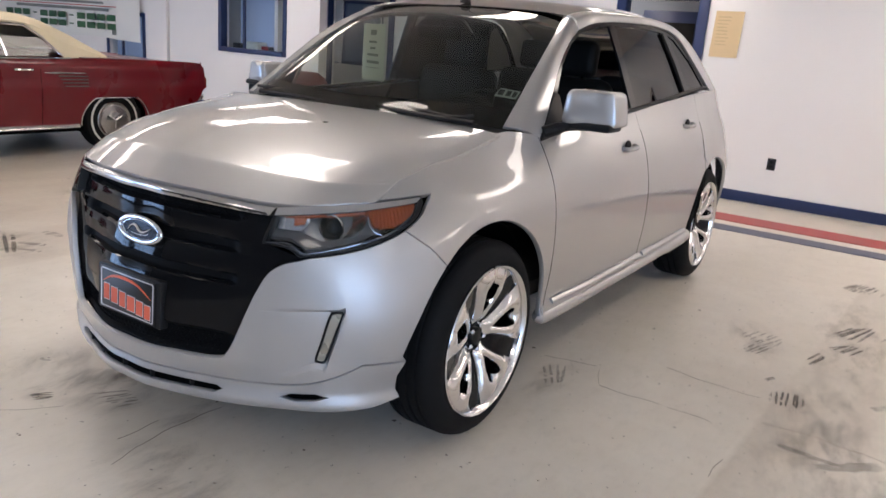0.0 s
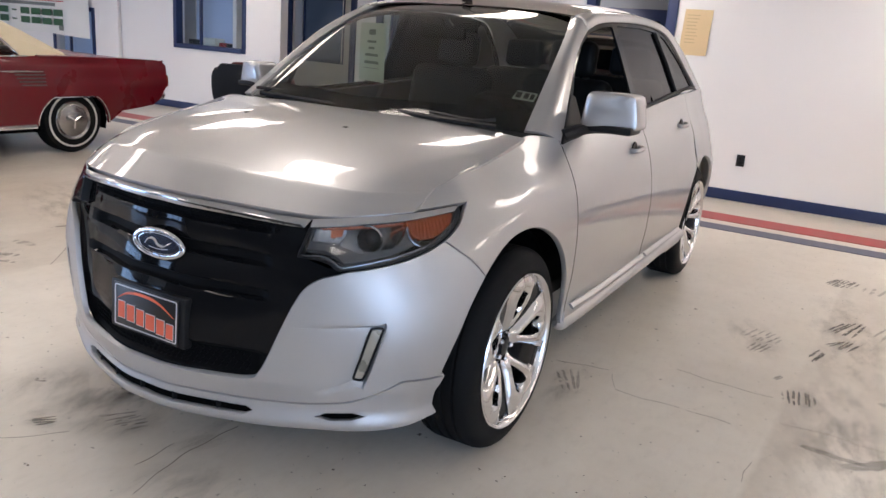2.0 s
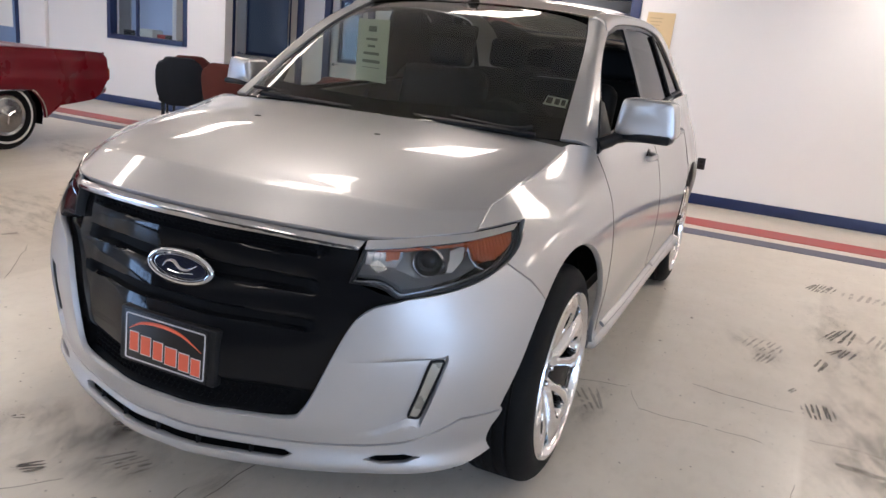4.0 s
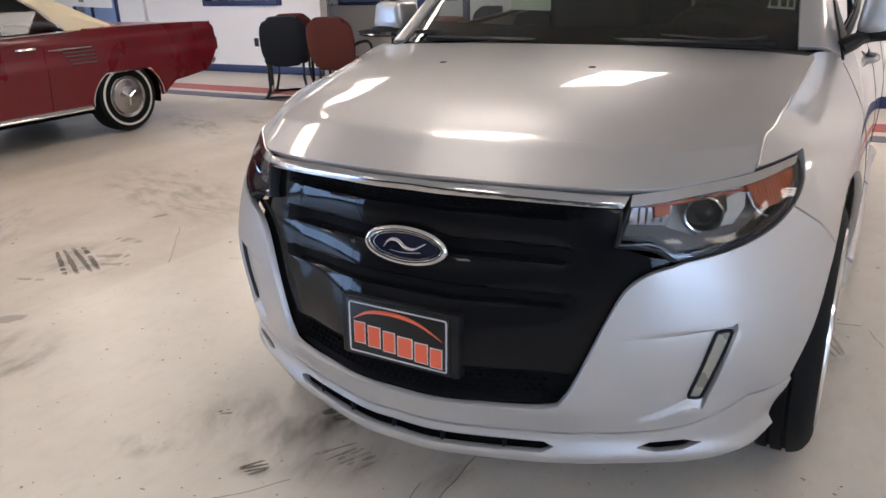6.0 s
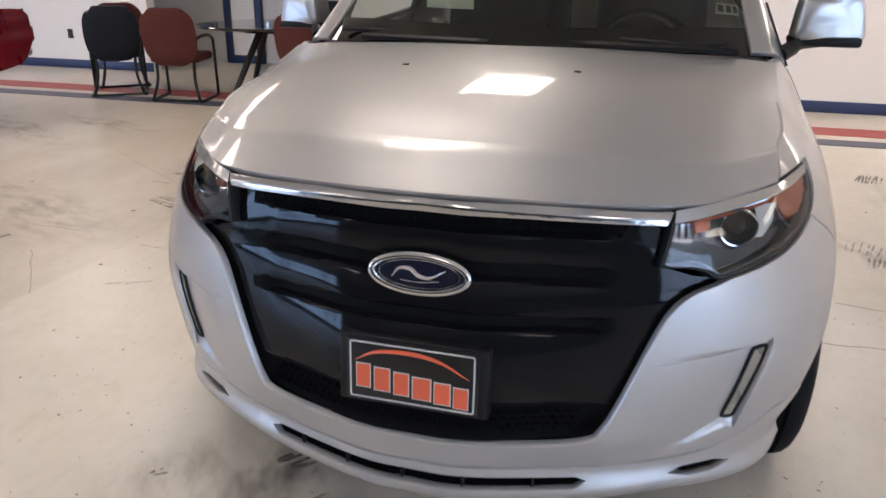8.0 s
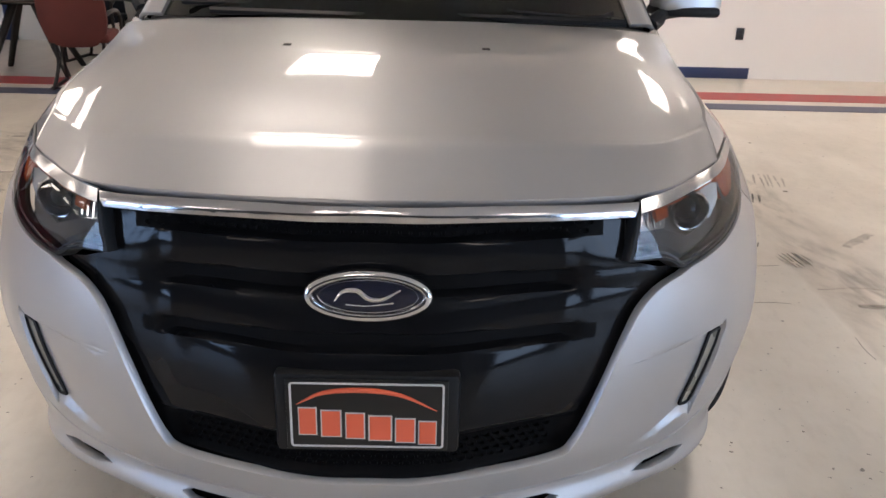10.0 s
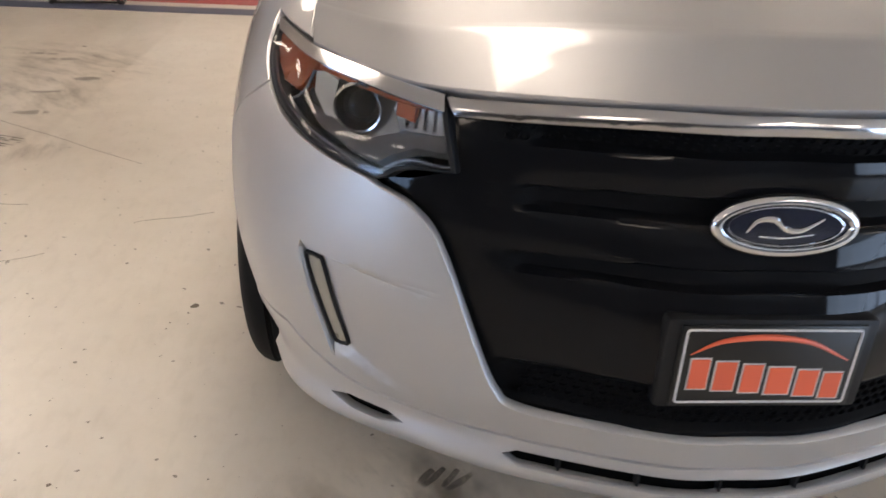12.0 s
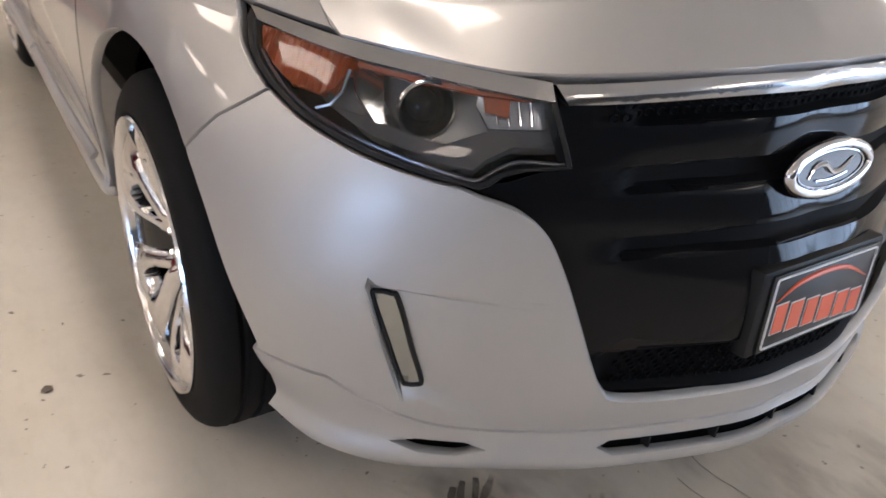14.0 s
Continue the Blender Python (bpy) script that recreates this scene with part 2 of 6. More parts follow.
def dirt_material():
    """Tyre dirt on the floor: broken dark patches that thin out to nothing."""
    m = bpy.data.materials.new("tyre_dirt")
    m.use_nodes = True
    nt = m.node_tree
    p = nt.nodes["Principled BSDF"]
    p.inputs["Base Color"].default_value = (0.13, 0.11, 0.085, 1)
    p.inputs["Roughness"].default_value = 0.6
    tc = nt.nodes.new("ShaderNodeTexCoord")
    n = nt.nodes.new("ShaderNodeTexNoise")
    n.inputs["Scale"].default_value, n.inputs["Detail"].default_value, n.inputs["Roughness"].default_value = 6, 7, 0.62
    mp = nt.nodes.new("ShaderNodeMapping")
    mp.inputs["Scale"].default_value = (1.6, 0.6, 1)
    nt.links.new(tc.outputs["Object"], mp.inputs["Vector"])
    nt.links.new(mp.outputs["Vector"], n.inputs["Vector"])
    r = nt.nodes.new("ShaderNodeMapRange")
    r.inputs["From Min"].default_value, r.inputs["From Max"].default_value = 0.44, 0.80
    r.inputs["To Max"].default_value = 0.5
    nt.links.new(n.outputs["Fac"], r.inputs["Value"])
    centre = nt.nodes.new("ShaderNodeMapping")
    centre.inputs["Location"].default_value, centre.inputs["Scale"].default_value = (-1, -1, 0), (2, 2, 0)
    nt.links.new(tc.outputs["Generated"], centre.inputs["Vector"])
    ball = nt.nodes.new("ShaderNodeTexGradient")
    ball.gradient_type = "SPHERICAL"
    nt.links.new(centre.outputs["Vector"], ball.inputs["Vector"])
    fade = nt.nodes.new("ShaderNodeMapRange")
    fade.inputs["From Min"].default_value, fade.inputs["From Max"].default_value = 0.02, 0.55
    nt.links.new(ball.outputs["Fac"], fade.inputs["Value"])
    thin = nt.nodes.new("ShaderNodeMath")
    thin.operation = "MULTIPLY"
    nt.links.new(r.outputs["Result"], thin.inputs[0])
    nt.links.new(fade.outputs["Result"], thin.inputs[1])
    nt.links.new(thin.outputs[0], p.inputs["Alpha"])
    return m


DIRT = dirt_material()

# ---- mesh helpers ----
def mesh_of(bm, name, mat, smooth=True, angle=35, out_from=None):
    bmesh.ops.recalc_face_normals(bm, faces=bm.faces)
    if out_from is not None:
        bm.normal_update()
        bmesh.ops.reverse_faces(bm, faces=[f for f in bm.faces if f.normal.dot(f.calc_center_median() - Vector(out_from)) < 0])
    me = bpy.data.meshes.new(name)
    if smooth:
        for f in bm.faces:
            f.smooth = True
        for e in bm.edges:
            if len(e.link_faces) == 2 and e.calc_face_angle(0) > radians(angle):
                e.smooth = False
    bm.to_mesh(me)
    bm.free()
    me.materials.append(mat)
    return me


def part(name, bm, mat, parent=None, label="", m=None, angle=35, out_from=None):
    ob = new(name, mesh_of(bm, name, mat, True, angle, out_from))
    if m is not None:
        ob.matrix_basis = m
    if parent is not None:
        ob.parent = parent
    if label:
        ob["label"] = label
    return ob


def thing(name, label, category, at=(0, 0, 0), group="", kind="", turn=0):
    ob = new(name)
    ob.empty_display_size = 0.1
    ob.matrix_basis = pose(*at, 0, 0, turn)
    return tagged(ob, label, category, group, kind)


def box(x0, x1, y0, y1, z0, z1, bevel=0.0, seg=2):
    bm = bmesh.new()
    bmesh.ops.create_cube(bm, size=1)
    bmesh.ops.scale(bm, vec=(abs(x1 - x0), abs(y1 - y0), abs(z1 - z0)), verts=bm.verts)
    bmesh.ops.translate(bm, vec=((x0 + x1) / 2, (y0 + y1) / 2, (z0 + z1) / 2), verts=bm.verts)
    if bevel:
        bmesh.ops.bevel(bm, geom=bm.edges, offset=bevel, segments=seg, affect="EDGES", profile=0.5)
    return bm


def join(*bms):
    out = bms[0]
    for b in bms[1:]:
        me = bpy.data.meshes.new("tmp")
        b.to_mesh(me)
        b.free()
        out.from_mesh(me)
        bpy.data.meshes.remove(me)
    return out


def moved(bm, m):
    bmesh.ops.transform(bm, matrix=m, verts=bm.verts)
    return bm


def catmull(pts, n=8, closed=False):
    """A smooth line through the points, as arrays."""
    p = [np.array(q, float) for q in pts]
    k = len(p)
    if k == 2 and not closed:
        return [p[0] + (p[1] - p[0]) * i / n for i in range(n + 1)]
    out = []
    for i in range(k if closed else k - 1):
        if closed:
            a, b, c, d = p[i - 1], p[i], p[(i + 1) % k], p[(i + 2) % k]
        else:
            b, c = p[i], p[i + 1]
            a = p[i - 1] if i else 2 * b - c
            d = p[i + 2] if i + 2 < k else 2 * c - b
        for j in range(n):
            t = j / n
            out.append(0.5 * (2 * b + (c - a) * t + (2 * a - 5 * b + 4 * c - d) * t * t + (3 * b - a - 3 * c + d) * t ** 3))
    if not closed:
        out.append(p[-1])
    return out


def tube(pts, r, sides=8, closed=False, flat=1.0):
    """A round bar along a line of points."""
    bm = bmesh.new()
    p = [Vector(q) for q in pts]
    k, rings, up = len(p), [], None
    for i, q in enumerate(p):
        d = (p[(i + 1) % k] - p[i - 1]) if closed or 0 < i < k - 1 else (p[1] - p[0] if i == 0 else p[-1] - p[-2])
        d.normalize()
        if up is None:
            up = d.orthogonal().normalized()
        up = (up - d * up.dot(d)).normalized()
        side = d.cross(up)
        rad = r[i] if isinstance(r, (list, tuple)) else r
        rings.append([bm.verts.new(q + (up * math.cos(a) * flat + side * math.sin(a)) * rad) for a in [2 * math.pi * j / sides for j in range(sides)]])
    for i in range(k if closed else k - 1):
        a, b = rings[i], rings[(i + 1) % k]
        for j in range(sides):
            bm.faces.new((a[j], a[(j + 1) % sides], b[(j + 1) % sides], b[j]))
    if not closed:
        bm.faces.new(rings[0][::-1])
        bm.faces.new(rings[-1])
    return bm


def lathe(profile, n=48, axis="x", caps=True):
    """A solid turned about an axis from (radius, along) points."""
    bm = bmesh.new()
    rings = []
    for r, h in profile:
        ring = []
        for i in range(n):
            a = 2 * math.pi * i / n
            c, s = r * math.cos(a), r * math.sin(a)
            ring.append(bm.verts.new((h, c, s) if axis == "x" else (c, h, s) if axis == "y" else (c, s, h)))
        rings.append(ring)
    for a, b in zip(rings, rings[1:]):
        for i in range(n):
            bm.faces.new((a[i], a[(i + 1) % n], b[(i + 1) % n], b[i]))
    for ring, r in ((rings[0], profile[0][0]), (rings[-1], profile[-1][0])):
        if caps and r > 1e-6:
            bm.faces.new(ring)
    bmesh.ops.remove_doubles(bm, verts=bm.verts, dist=1e-6)
    return bm


def inside(loops, x, y):
    odd = False
    for lp in loops:
        j = len(lp) - 1
        for i in range(len(lp)):
            (xi, yi), (xj, yj) = lp[i], lp[j]
            if (yi > y) != (yj > y) and x < (xj - xi) * (y - yi) / (yj - yi) + xi:
                odd = not odd
            j = i
    return odd


def dense(loop, step):
    """The closed outline with no edge longer than step."""
    out = []
    for a, b in zip(loop, loop[1:] + loop[:1]):
        a, b = np.array(a[:2], float), np.array(b[:2], float)
        n = max(1, int(np.ceil(np.linalg.norm(b - a) / step)))
        out += [tuple(a + (b - a) * i / n) for i in range(n)]
    return out


def sheet(loops, place, du=0.02, dv=0.02, depth=0.015, roll=0.003, lines=(), back=False):
    """A curved panel: outlines in a flat (u, v) map, the first outside and the rest holes, carried to space by place(u, v), with a rolled edge turned in by depth."""
    loops = [dense([tuple(q[:2]) for q in lp], max(du, dv)) for lp in loops]
    pts, edges = [], []
    for lp in loops:
        k = len(pts)
        pts += lp
        edges += [(k + i, k + (i + 1) % len(lp)) for i in range(len(lp))]
    for ln in lines:
        k = len(pts)
        pts += [tuple(q[:2]) for q in ln]
        edges += [(k + i, k + i + 1) for i in range(len(ln) - 1)]
    rim = np.array(pts)
    u0, v0, u1, v1 = *np.min(loops[0], axis=0), *np.max(loops[0], axis=0)
    for i, u in enumerate(np.arange(u0 + du / 2, u1, du)):
        for v in np.arange(v0 + dv / 2 * (1 + 0.5 * (i % 2)), v1, dv):
            if inside(loops, u, v) and (np.hypot((rim[:, 0] - u) / du, (rim[:, 1] - v) / dv)).min() > 0.45:
                pts.append((u, v))
    from mathutils.geometry import delaunay_2d_cdt
    vs, _, fs, *_ = delaunay_2d_cdt([Vector(q) for q in pts], edges, [], 0, 1e-6, False)
    bm = bmesh.new()
    verts = [bm.verts.new(place(q.x, q.y)) for q in vs]
    for f in fs:
        cu, cv = sum(vs[i].x for i in f) / len(f), sum(vs[i].y for i in f) / len(f)
        if inside(loops, cu, cv):
            bm.faces.new([verts[i] for i in f])
    bmesh.ops.delete(bm, geom=[v for v in bm.verts if not v.link_faces], context="VERTS")
    bmesh.ops.recalc_face_normals(bm, faces=bm.faces)
    bm.normal_update()
    return hem(bm, depth, roll, back)


def hem(bm, depth, roll, back=False):
    """Turns the open border of a sheet inwards."""
    out = sum((f.normal * f.calc_area() for f in bm.faces), Vector())
    if depth <= 0:
        return bm
    border = [e for e in bm.edges if len(e.link_faces) == 1]
    nrm, tan = {}, {}
    for e in border:
        f = e.link_faces[0]
        mid, cen = (e.verts[0].co + e.verts[1].co) / 2, f.calc_center_median()
        d = (e.verts[1].co - e.verts[0].co).normalized()
        t = mid - cen
        t = (t - d * t.dot(d)).normalized()
        for v in e.verts:
            tan[v] = tan.get(v, Vector()) + t
            nrm[v] = v.normal.copy()
    sign = -1 if back else 1
    ring1 = {v: bm.verts.new(v.co - sign * nrm[v] * roll + tan[v].normalized() * roll * 0.7) for v in nrm}
    ring2 = {v: bm.verts.new(v.co - sign * nrm[v] * depth + tan[v].normalized() * roll * 0.7) for v in nrm}
    for e in border:
        a, b = e.verts
        bm.faces.new((a, b, ring1[b], ring1[a]))
        bm.faces.new((ring1[a], ring1[b], ring2[b], ring2[a]))
    return bm


def net(rows, nu=10, nv=10):
    """A smooth surface through a net of points, as rows of fine points."""
    across = [catmull(r, nu) for r in rows]
    return list(zip(*[catmull(col, nv) for col in zip(*across)]))


def grid_mesh(rows):
    bm = bmesh.new()
    vs = [[bm.verts.new(tuple(q)) for q in r] for r in rows]
    for a, b in zip(vs, vs[1:]):
        for i in range(len(a) - 1):
            bm.faces.new((a[i], a[i + 1], b[i + 1], b[i]))
    bmesh.ops.recalc_face_normals(bm, faces=bm.faces)
    bm.normal_update()
    return bm


def mirror_rows(rows):
    """Half rows that start at x = 0, made whole."""
    return [[np.array(q) * (-1, 1, 1) for q in r[:0:-1]] + list(r) for r in rows]


def flip(bm):
    """The mirror image in x."""
    bmesh.ops.scale(bm, vec=(-1, 1, 1), verts=bm.verts)
    bmesh.ops.reverse_faces(bm, faces=bm.faces)
    return bm


def prism(loop, h, place):
    """A flat outline raised by h: place(u, v, w)."""
    bm = bmesh.new()
    a = [bm.verts.new(place(u, v, 0)) for u, v in loop]
    b = [bm.verts.new(place(u, v, h)) for u, v in loop]
    k = len(loop)
    for i in range(k):
        bm.faces.new((a[i], a[(i + 1) % k], b[(i + 1) % k], b[i]))
    bm.faces.new(a[::-1])
    bm.faces.new(b)
    return bm


def lettering(text, size, m, mat, parent=None, name="lettering", spacing=1.0):
    cu = bpy.data.curves.new("text", "FONT")
    cu.body, cu.size, cu.extrude, cu.align_x, cu.space_character = text, size, 0.001, "CENTER", spacing
    ob = bpy.data.objects.new("text", cu)
    scene.collection.objects.link(ob)
    bpy.context.view_layer.update()
    me = bpy.data.meshes.new_from_object(ob.evaluated_get(bpy.context.evaluated_depsgraph_get()))
    bpy.data.objects.remove(ob)
    me.materials.clear()
    me.materials.append(mat)
    out = new(name, me)
    out.matrix_basis = m
    if parent is not None:
        out.parent = parent
    return out


def pane(x0, x1, y, z0, z1):
    """A single sheet of glass across the view."""
    bm = bmesh.new()
    bm.faces.new([bm.verts.new(q) for q in ((x0, y, z0), (x1, y, z0), (x1, y, z1), (x0, y, z1))])
    return bm

# ---- the silver sport utility vehicle ----
# Its nose points to -y. The plan of the waist line, half; the body is drawn in by TUCK from it.
PLAN = catmull([(-0.14, 0.143), (0, 0.132), (0.14, 0.143), (0.385, 0.222), (0.56, 0.308), (0.70, 0.383), (0.80, 0.465), (0.868, 0.575), (0.910, 0.72), (0.935, 0.99),
                (0.942, 1.5), (0.938, 2.5), (0.94, 3.4), (0.945, 3.82), (0.925, 4.2), (0.80, 4.5), (0.4, 4.62), (0, 4.64)], 24)[24:]
ARC = np.r_[0, np.cumsum(np.linalg.norm(np.diff(np.array(PLAN), axis=0), axis=1))]
PLAN = np.array(PLAN)
LEVELS = (0.20, 0.26, 0.31, 0.40, 0.58, 0.76, 0.90, 1.00, 1.12, 1.30)


def arc_of(x, y):
    return ARC[np.argmin((PLAN[:, 0] - x) ** 2 + (PLAN[:, 1] - y) ** 2)]


STATIONS = [arc_of(*p) for p in ((0, 0.132), (0.385, 0.222), (0.56, 0.308), (0.70, 0.383), (0.80, 0.465), (0.868, 0.575), (0.910, 0.72), (0.935, 0.99), (0.942, 1.5), (0.938, 2.5), (0.945, 3.82), (0.80, 4.5))]
TUCK = [
    [.040, .014, .030, .018, .035, .100, .117, .15, .28, .40],
    [.040, .010, .024, .006, .012, .048, .078, .14, .27, .40],
    [.045, .010, .018, .004, -.008, .014, .066, .14, .26, .40],
    [.055, .018, .024, .012, -.004, .026, .096, .18, .28, .40],
]
TUCK += [
    [.070, .036, .043, .022, .002, .040, .106, .185, .29, .40],
    [.075, .055, .060, .026, .000, .038, .108, .19, .29, .40],
    [.075, .055, .050, .020, .000, .022, .090, .172, .27, .40],
    [.060, .050, .040, .020, .004, .016, .060, .155, .26, .36],
    [.045, .022, .018, .030, .014, .016, .040, .082, .150, .23],
    [.045, .022, .018, .030, .014, .016, .042, .076, .135, .20],
    [.060, .040, .030, .020, .004, .010, .042, .072, .125, .18],
    [.090, .070, .060, .040, .010, .010, .042, .072, .125, .18],
]
TUCK = np.array(TUCK)


def smooth_interp(t, ts, vs):
    """Monotone cubic through a row of values."""
    i = int(min(max(np.searchsorted(ts, t) - 1, 0), len(ts) - 2))
    h = ts[i + 1] - ts[i]
    w = min(max((t - ts[i]) / h, 0), 1)

    def slope(k):
        if k == 0 or k == len(ts) - 1:
            return 0.0 * vs[0] if k == 0 else (vs[k] - vs[k - 1]) / (ts[k] - ts[k - 1])
        return (vs[k + 1] - vs[k - 1]) / (ts[k + 1] - ts[k - 1])

    a, b = slope(i) * h, slope(i + 1) * h
    return vs[i] * (1 + 2 * w) * (1 - w) ** 2 + a * w * (1 - w) ** 2 + vs[i + 1] * w * w * (3 - 2 * w) + b * w * w * (w - 1)


def skin(s, z, lift=0.0):
    """The point of the body's outside at the way s round the plan and the height z; lift stands off from it."""
    a = abs(s)
    x, y = np.interp(a, ARC, PLAN[:, 0]), np.interp(a, ARC, PLAN[:, 1])
    e = 0.02
    tx, ty = np.interp(a + e, ARC, PLAN[:, 0]) - np.interp(a - e, ARC, PLAN[:, 0]), np.interp(a + e, ARC, PLAN[:, 1]) - np.interp(a - e, ARC, PLAN[:, 1])
    if a < e:
        tx, ty = 1, 0
    n = math.hypot(tx, ty)
    d = smooth_interp(a, STATIONS, np.array([smooth_interp(z, LEVELS, r) for r in TUCK])) - lift
    px, py = x - ty / n * d, y + tx / n * d
    return Vector((px if s >= 0 else -px, py, z))


CORNER, SIDE_END = arc_of(0.868, 0.575), arc_of(0.925, 4.2)


def at_x(x, z):
    """Map point on the nose with that x."""
    lo, hi = 0.0, arc_of(0.935, 0.99)
    for _ in range(30):
        mid = (lo + hi) / 2
        lo, hi = (mid, hi) if skin(mid, z).x < abs(x) else (lo, mid)
    return (lo if x >= 0 else -lo, z)


def at_y(y, z):
    """Map point on the flank with that y."""
    lo, hi = 0.2, ARC[-1] - 0.3
    for _ in range(30):
        mid = (lo + hi) / 2
        lo, hi = (mid, hi) if skin(mid, z).y < y else (lo, mid)
    return (lo, z)


def step01(a, b, v):
    w = min(max((v - a) / (b - a), 0), 1)
    return w * w * (3 - 2 * w)


def both(name, make, mat, parent, label=""):
    """The part on each side of the body."""
    out = []
    for side in (1, -1):
        bm = make()
        out.append(part(name, flip(bm) if side < 0 else bm, mat, parent, label))
    return out


suv = thing("sport_utility_vehicle", "silver sport utility vehicle with black grille and polished wheels", "car")

# outlines shared by neighbouring panels, half, in x and z of the nose
GRILLE_EDGE = [(0.600, 0.742), (0.560, 0.726), (0.524, 0.694), (0.497, 0.64), (0.465, 0.555), (0.435, 0.475), (0.408, 0.42), (0.375, 0.395), (0.25, 0.385), (0.0, 0.382)]
LAMP_LOW = [(0.608, 0.757), (0.67, 0.769), (0.735, 0.789), (0.779, 0.815), (0.801, 0.846), (0.807, 0.880), (0.798, 0.916)]
LAMP_TOP = [(0.506, 0.894), (0.60, 0.904), (0.69, 0.914), (0.75, 0.924), (0.786, 0.932)]
SEAM_LOW = [(0.0, 0.318), (0.30, 0.320), (0.52, 0.326), (0.64, 0.343), (0.72, 0.378), (0.775, 0.416)]
ARCH_Y, ARCH_Z, ARCH_R = 1.000, 0.395, 0.428


def arch(cy, a0, a1, n=22, r=ARCH_R):
    return [at_y(cy - r * math.cos(radians(a0 + (a1 - a0) * i / n)), ARCH_Z + r * 1.01 * math.sin(radians(a0 + (a1 - a0) * i / n))) for i in range(n + 1)]


def nose(pts, n=6):
    return [at_x(x, z) for x, z in catmull(pts, n)]


# grille: gloss black shield with rounded bars between sunken strips
def grille_lift(s, z):
    x = abs(s)
    w = 1 - step01(0.405, 0.445, x)
    h = z + 0.030 * x * x
    d = 0.0
    for c, half, deep in ((0.855, 0.020, 0.020), (0.756, 0.021, 0.020), (0.655, 0.017, 0.018), (0.438, 0.044, 0.016)):
        d += deep * (1 - step01(half * 0.62, half, abs(h - c)))
    crown = 0.0
    for c, half in ((0.806, 0.032), (0.703, 0.031), (0.560, 0.080)):
        crown += 0.003 * max(0.0, 1 - ((h - c) / half) ** 2)
    return -0.014 - 0.016 * step01(0.15, 0.38, x) - d * w + crown * (0.35 + 0.65 * w)


half_edge = nose(GRILLE_EDGE)
HALF_WIDTH = [(0.368, 0.33), (0.38, 0.365), (0.395, 0.385), (0.42, 0.408), (0.475, 0.435), (0.555, 0.465), (0.64, 0.497), (0.694, 0.524), (0.726, 0.560), (0.742, 0.600), (0.750, 0.600), (0.756, 0.56), (0.776, 0.50), (0.80, 0.487), (0.895, 0.487)]
levels = sorted([z for z, _ in HALF_WIDTH] + list(np.arange(0.372, 0.885, 0.0052)))
rows = []
for z in levels:
    wide = np.interp(z, *zip(*HALF_WIDTH)) + 0.010 + 0.050 * (1 - step01(0.64, 0.72, z))
    s1 = at_x(wide, z)[0]
    rows.append([tuple(skin(s1 * k / 56, z, grille_lift(s1 * k / 56, z))) for k in range(-56, 57)])
shield = part("grille", grid_mesh(rows), PIANO, suv, "gloss black grille with rounded bars", out_from=(0, 2, 0.6))
shield.data.materials.append(MESH_BLACK)
for f in shield.data.polygons:
    h = f.center.z + 0.030 * f.center.x ** 2
    if abs(f.center.x) < 0.435 and any(abs(h - c) < half for c, half in ((0.855, 0.020), (0.756, 0.020), (0.655, 0.016), (0.434, 0.048))):
        f.material_index = 1

# honeycomb of the sunken strips
def honey(zc, rows, x1, size=0.019):
    bm = bmesh.new()
    k = 0
    for r in range(rows):
        z = zc + (r - (rows - 1) / 2) * size * 0.8
        x = -x1 + (size / 2 if r % 2 else 0)
        while x <= x1:
            s, zz = at_x(x, z - 0.03 * x * x)
            c = skin(s, zz, grille_lift(s, zz) + 0.004)
            vs = []
            for rad, out in ((size * 0.50, 0.0), (size * 0.40, 0.0), (size * 0.30, -0.006)):
                vs.append([bm.verts.new((c.x + rad * 1.15 * math.cos(a), c.y - out - 0.0015 * rad, c.z + rad * 0.8 * math.sin(a))) for a in [math.pi / 3 * i + math.pi / 6 for i in range(6)]])
            for a, b in zip(vs, vs[1:]):
                for i in range(6):
                    bm.faces.new((a[i], a[(i + 1) % 6], b[(i + 1) % 6], b[i]))
            x += size * 1.12
    return bm


part("grille_mesh", honey(0.855, 2, 0.42), MESH_BLACK, suv, "black honeycomb mesh")
part("grille_mesh", honey(0.436, 4, 0.37), MESH_BLACK, suv, "black honeycomb mesh")

# bright bar under the bonnet
bar_low = [at_x(x, z) for x, z in catmull([(0.0, 0.877), (0.25, 0.877), (0.49, 0.868)], 8)]
bar_top = [at_x(x, z) for x, z in catmull([(0.0, 0.905), (0.25, 0.904), (0.502, 0.892)], 8)]
ring = bar_low + bar_top[::-1]
ring = [(-s, z) for s, z in bar_low[:0:-1]] + bar_low + bar_top[::-1] + [(-s, z) for s, z in bar_top[1:]]
part("grille_bar", sheet([ring], lambda s, z: skin(s, z, 0.003 + 0.005 * max(0.0, 1 - ((z + 0.04 * s * s - 0.891) / 0.015) ** 2)), 0.02, 0.006, 0.02, 0.003), BRIGHT_BAR, suv, "bright chrome bar")
# near-black sheet behind the bonnet's front lip, standing in for the gap's shade
part("bonnet_gap_shadow", sheet([[at_x(x, z) for x, z in [(-0.76, 0.935), (-0.52, 0.885), (-0.25, 0.896), (0, 0.897), (0.25, 0.896), (0.52, 0.885), (0.76, 0.935), (0.5, 0.925), (0, 0.925), (-0.5, 0.925)]]], lambda s, z: skin(s, z, -0.024), 0.03, 0.01, 0.0), CAVITY_SHADE, suv)


# bumper cover, one piece round the nose, with the two lamp scoops
def scoop_low(x):
    return np.interp(x, (0.48, 0.588, 0.658, 0.70), (0.340, 0.364, 0.402, 0.398))


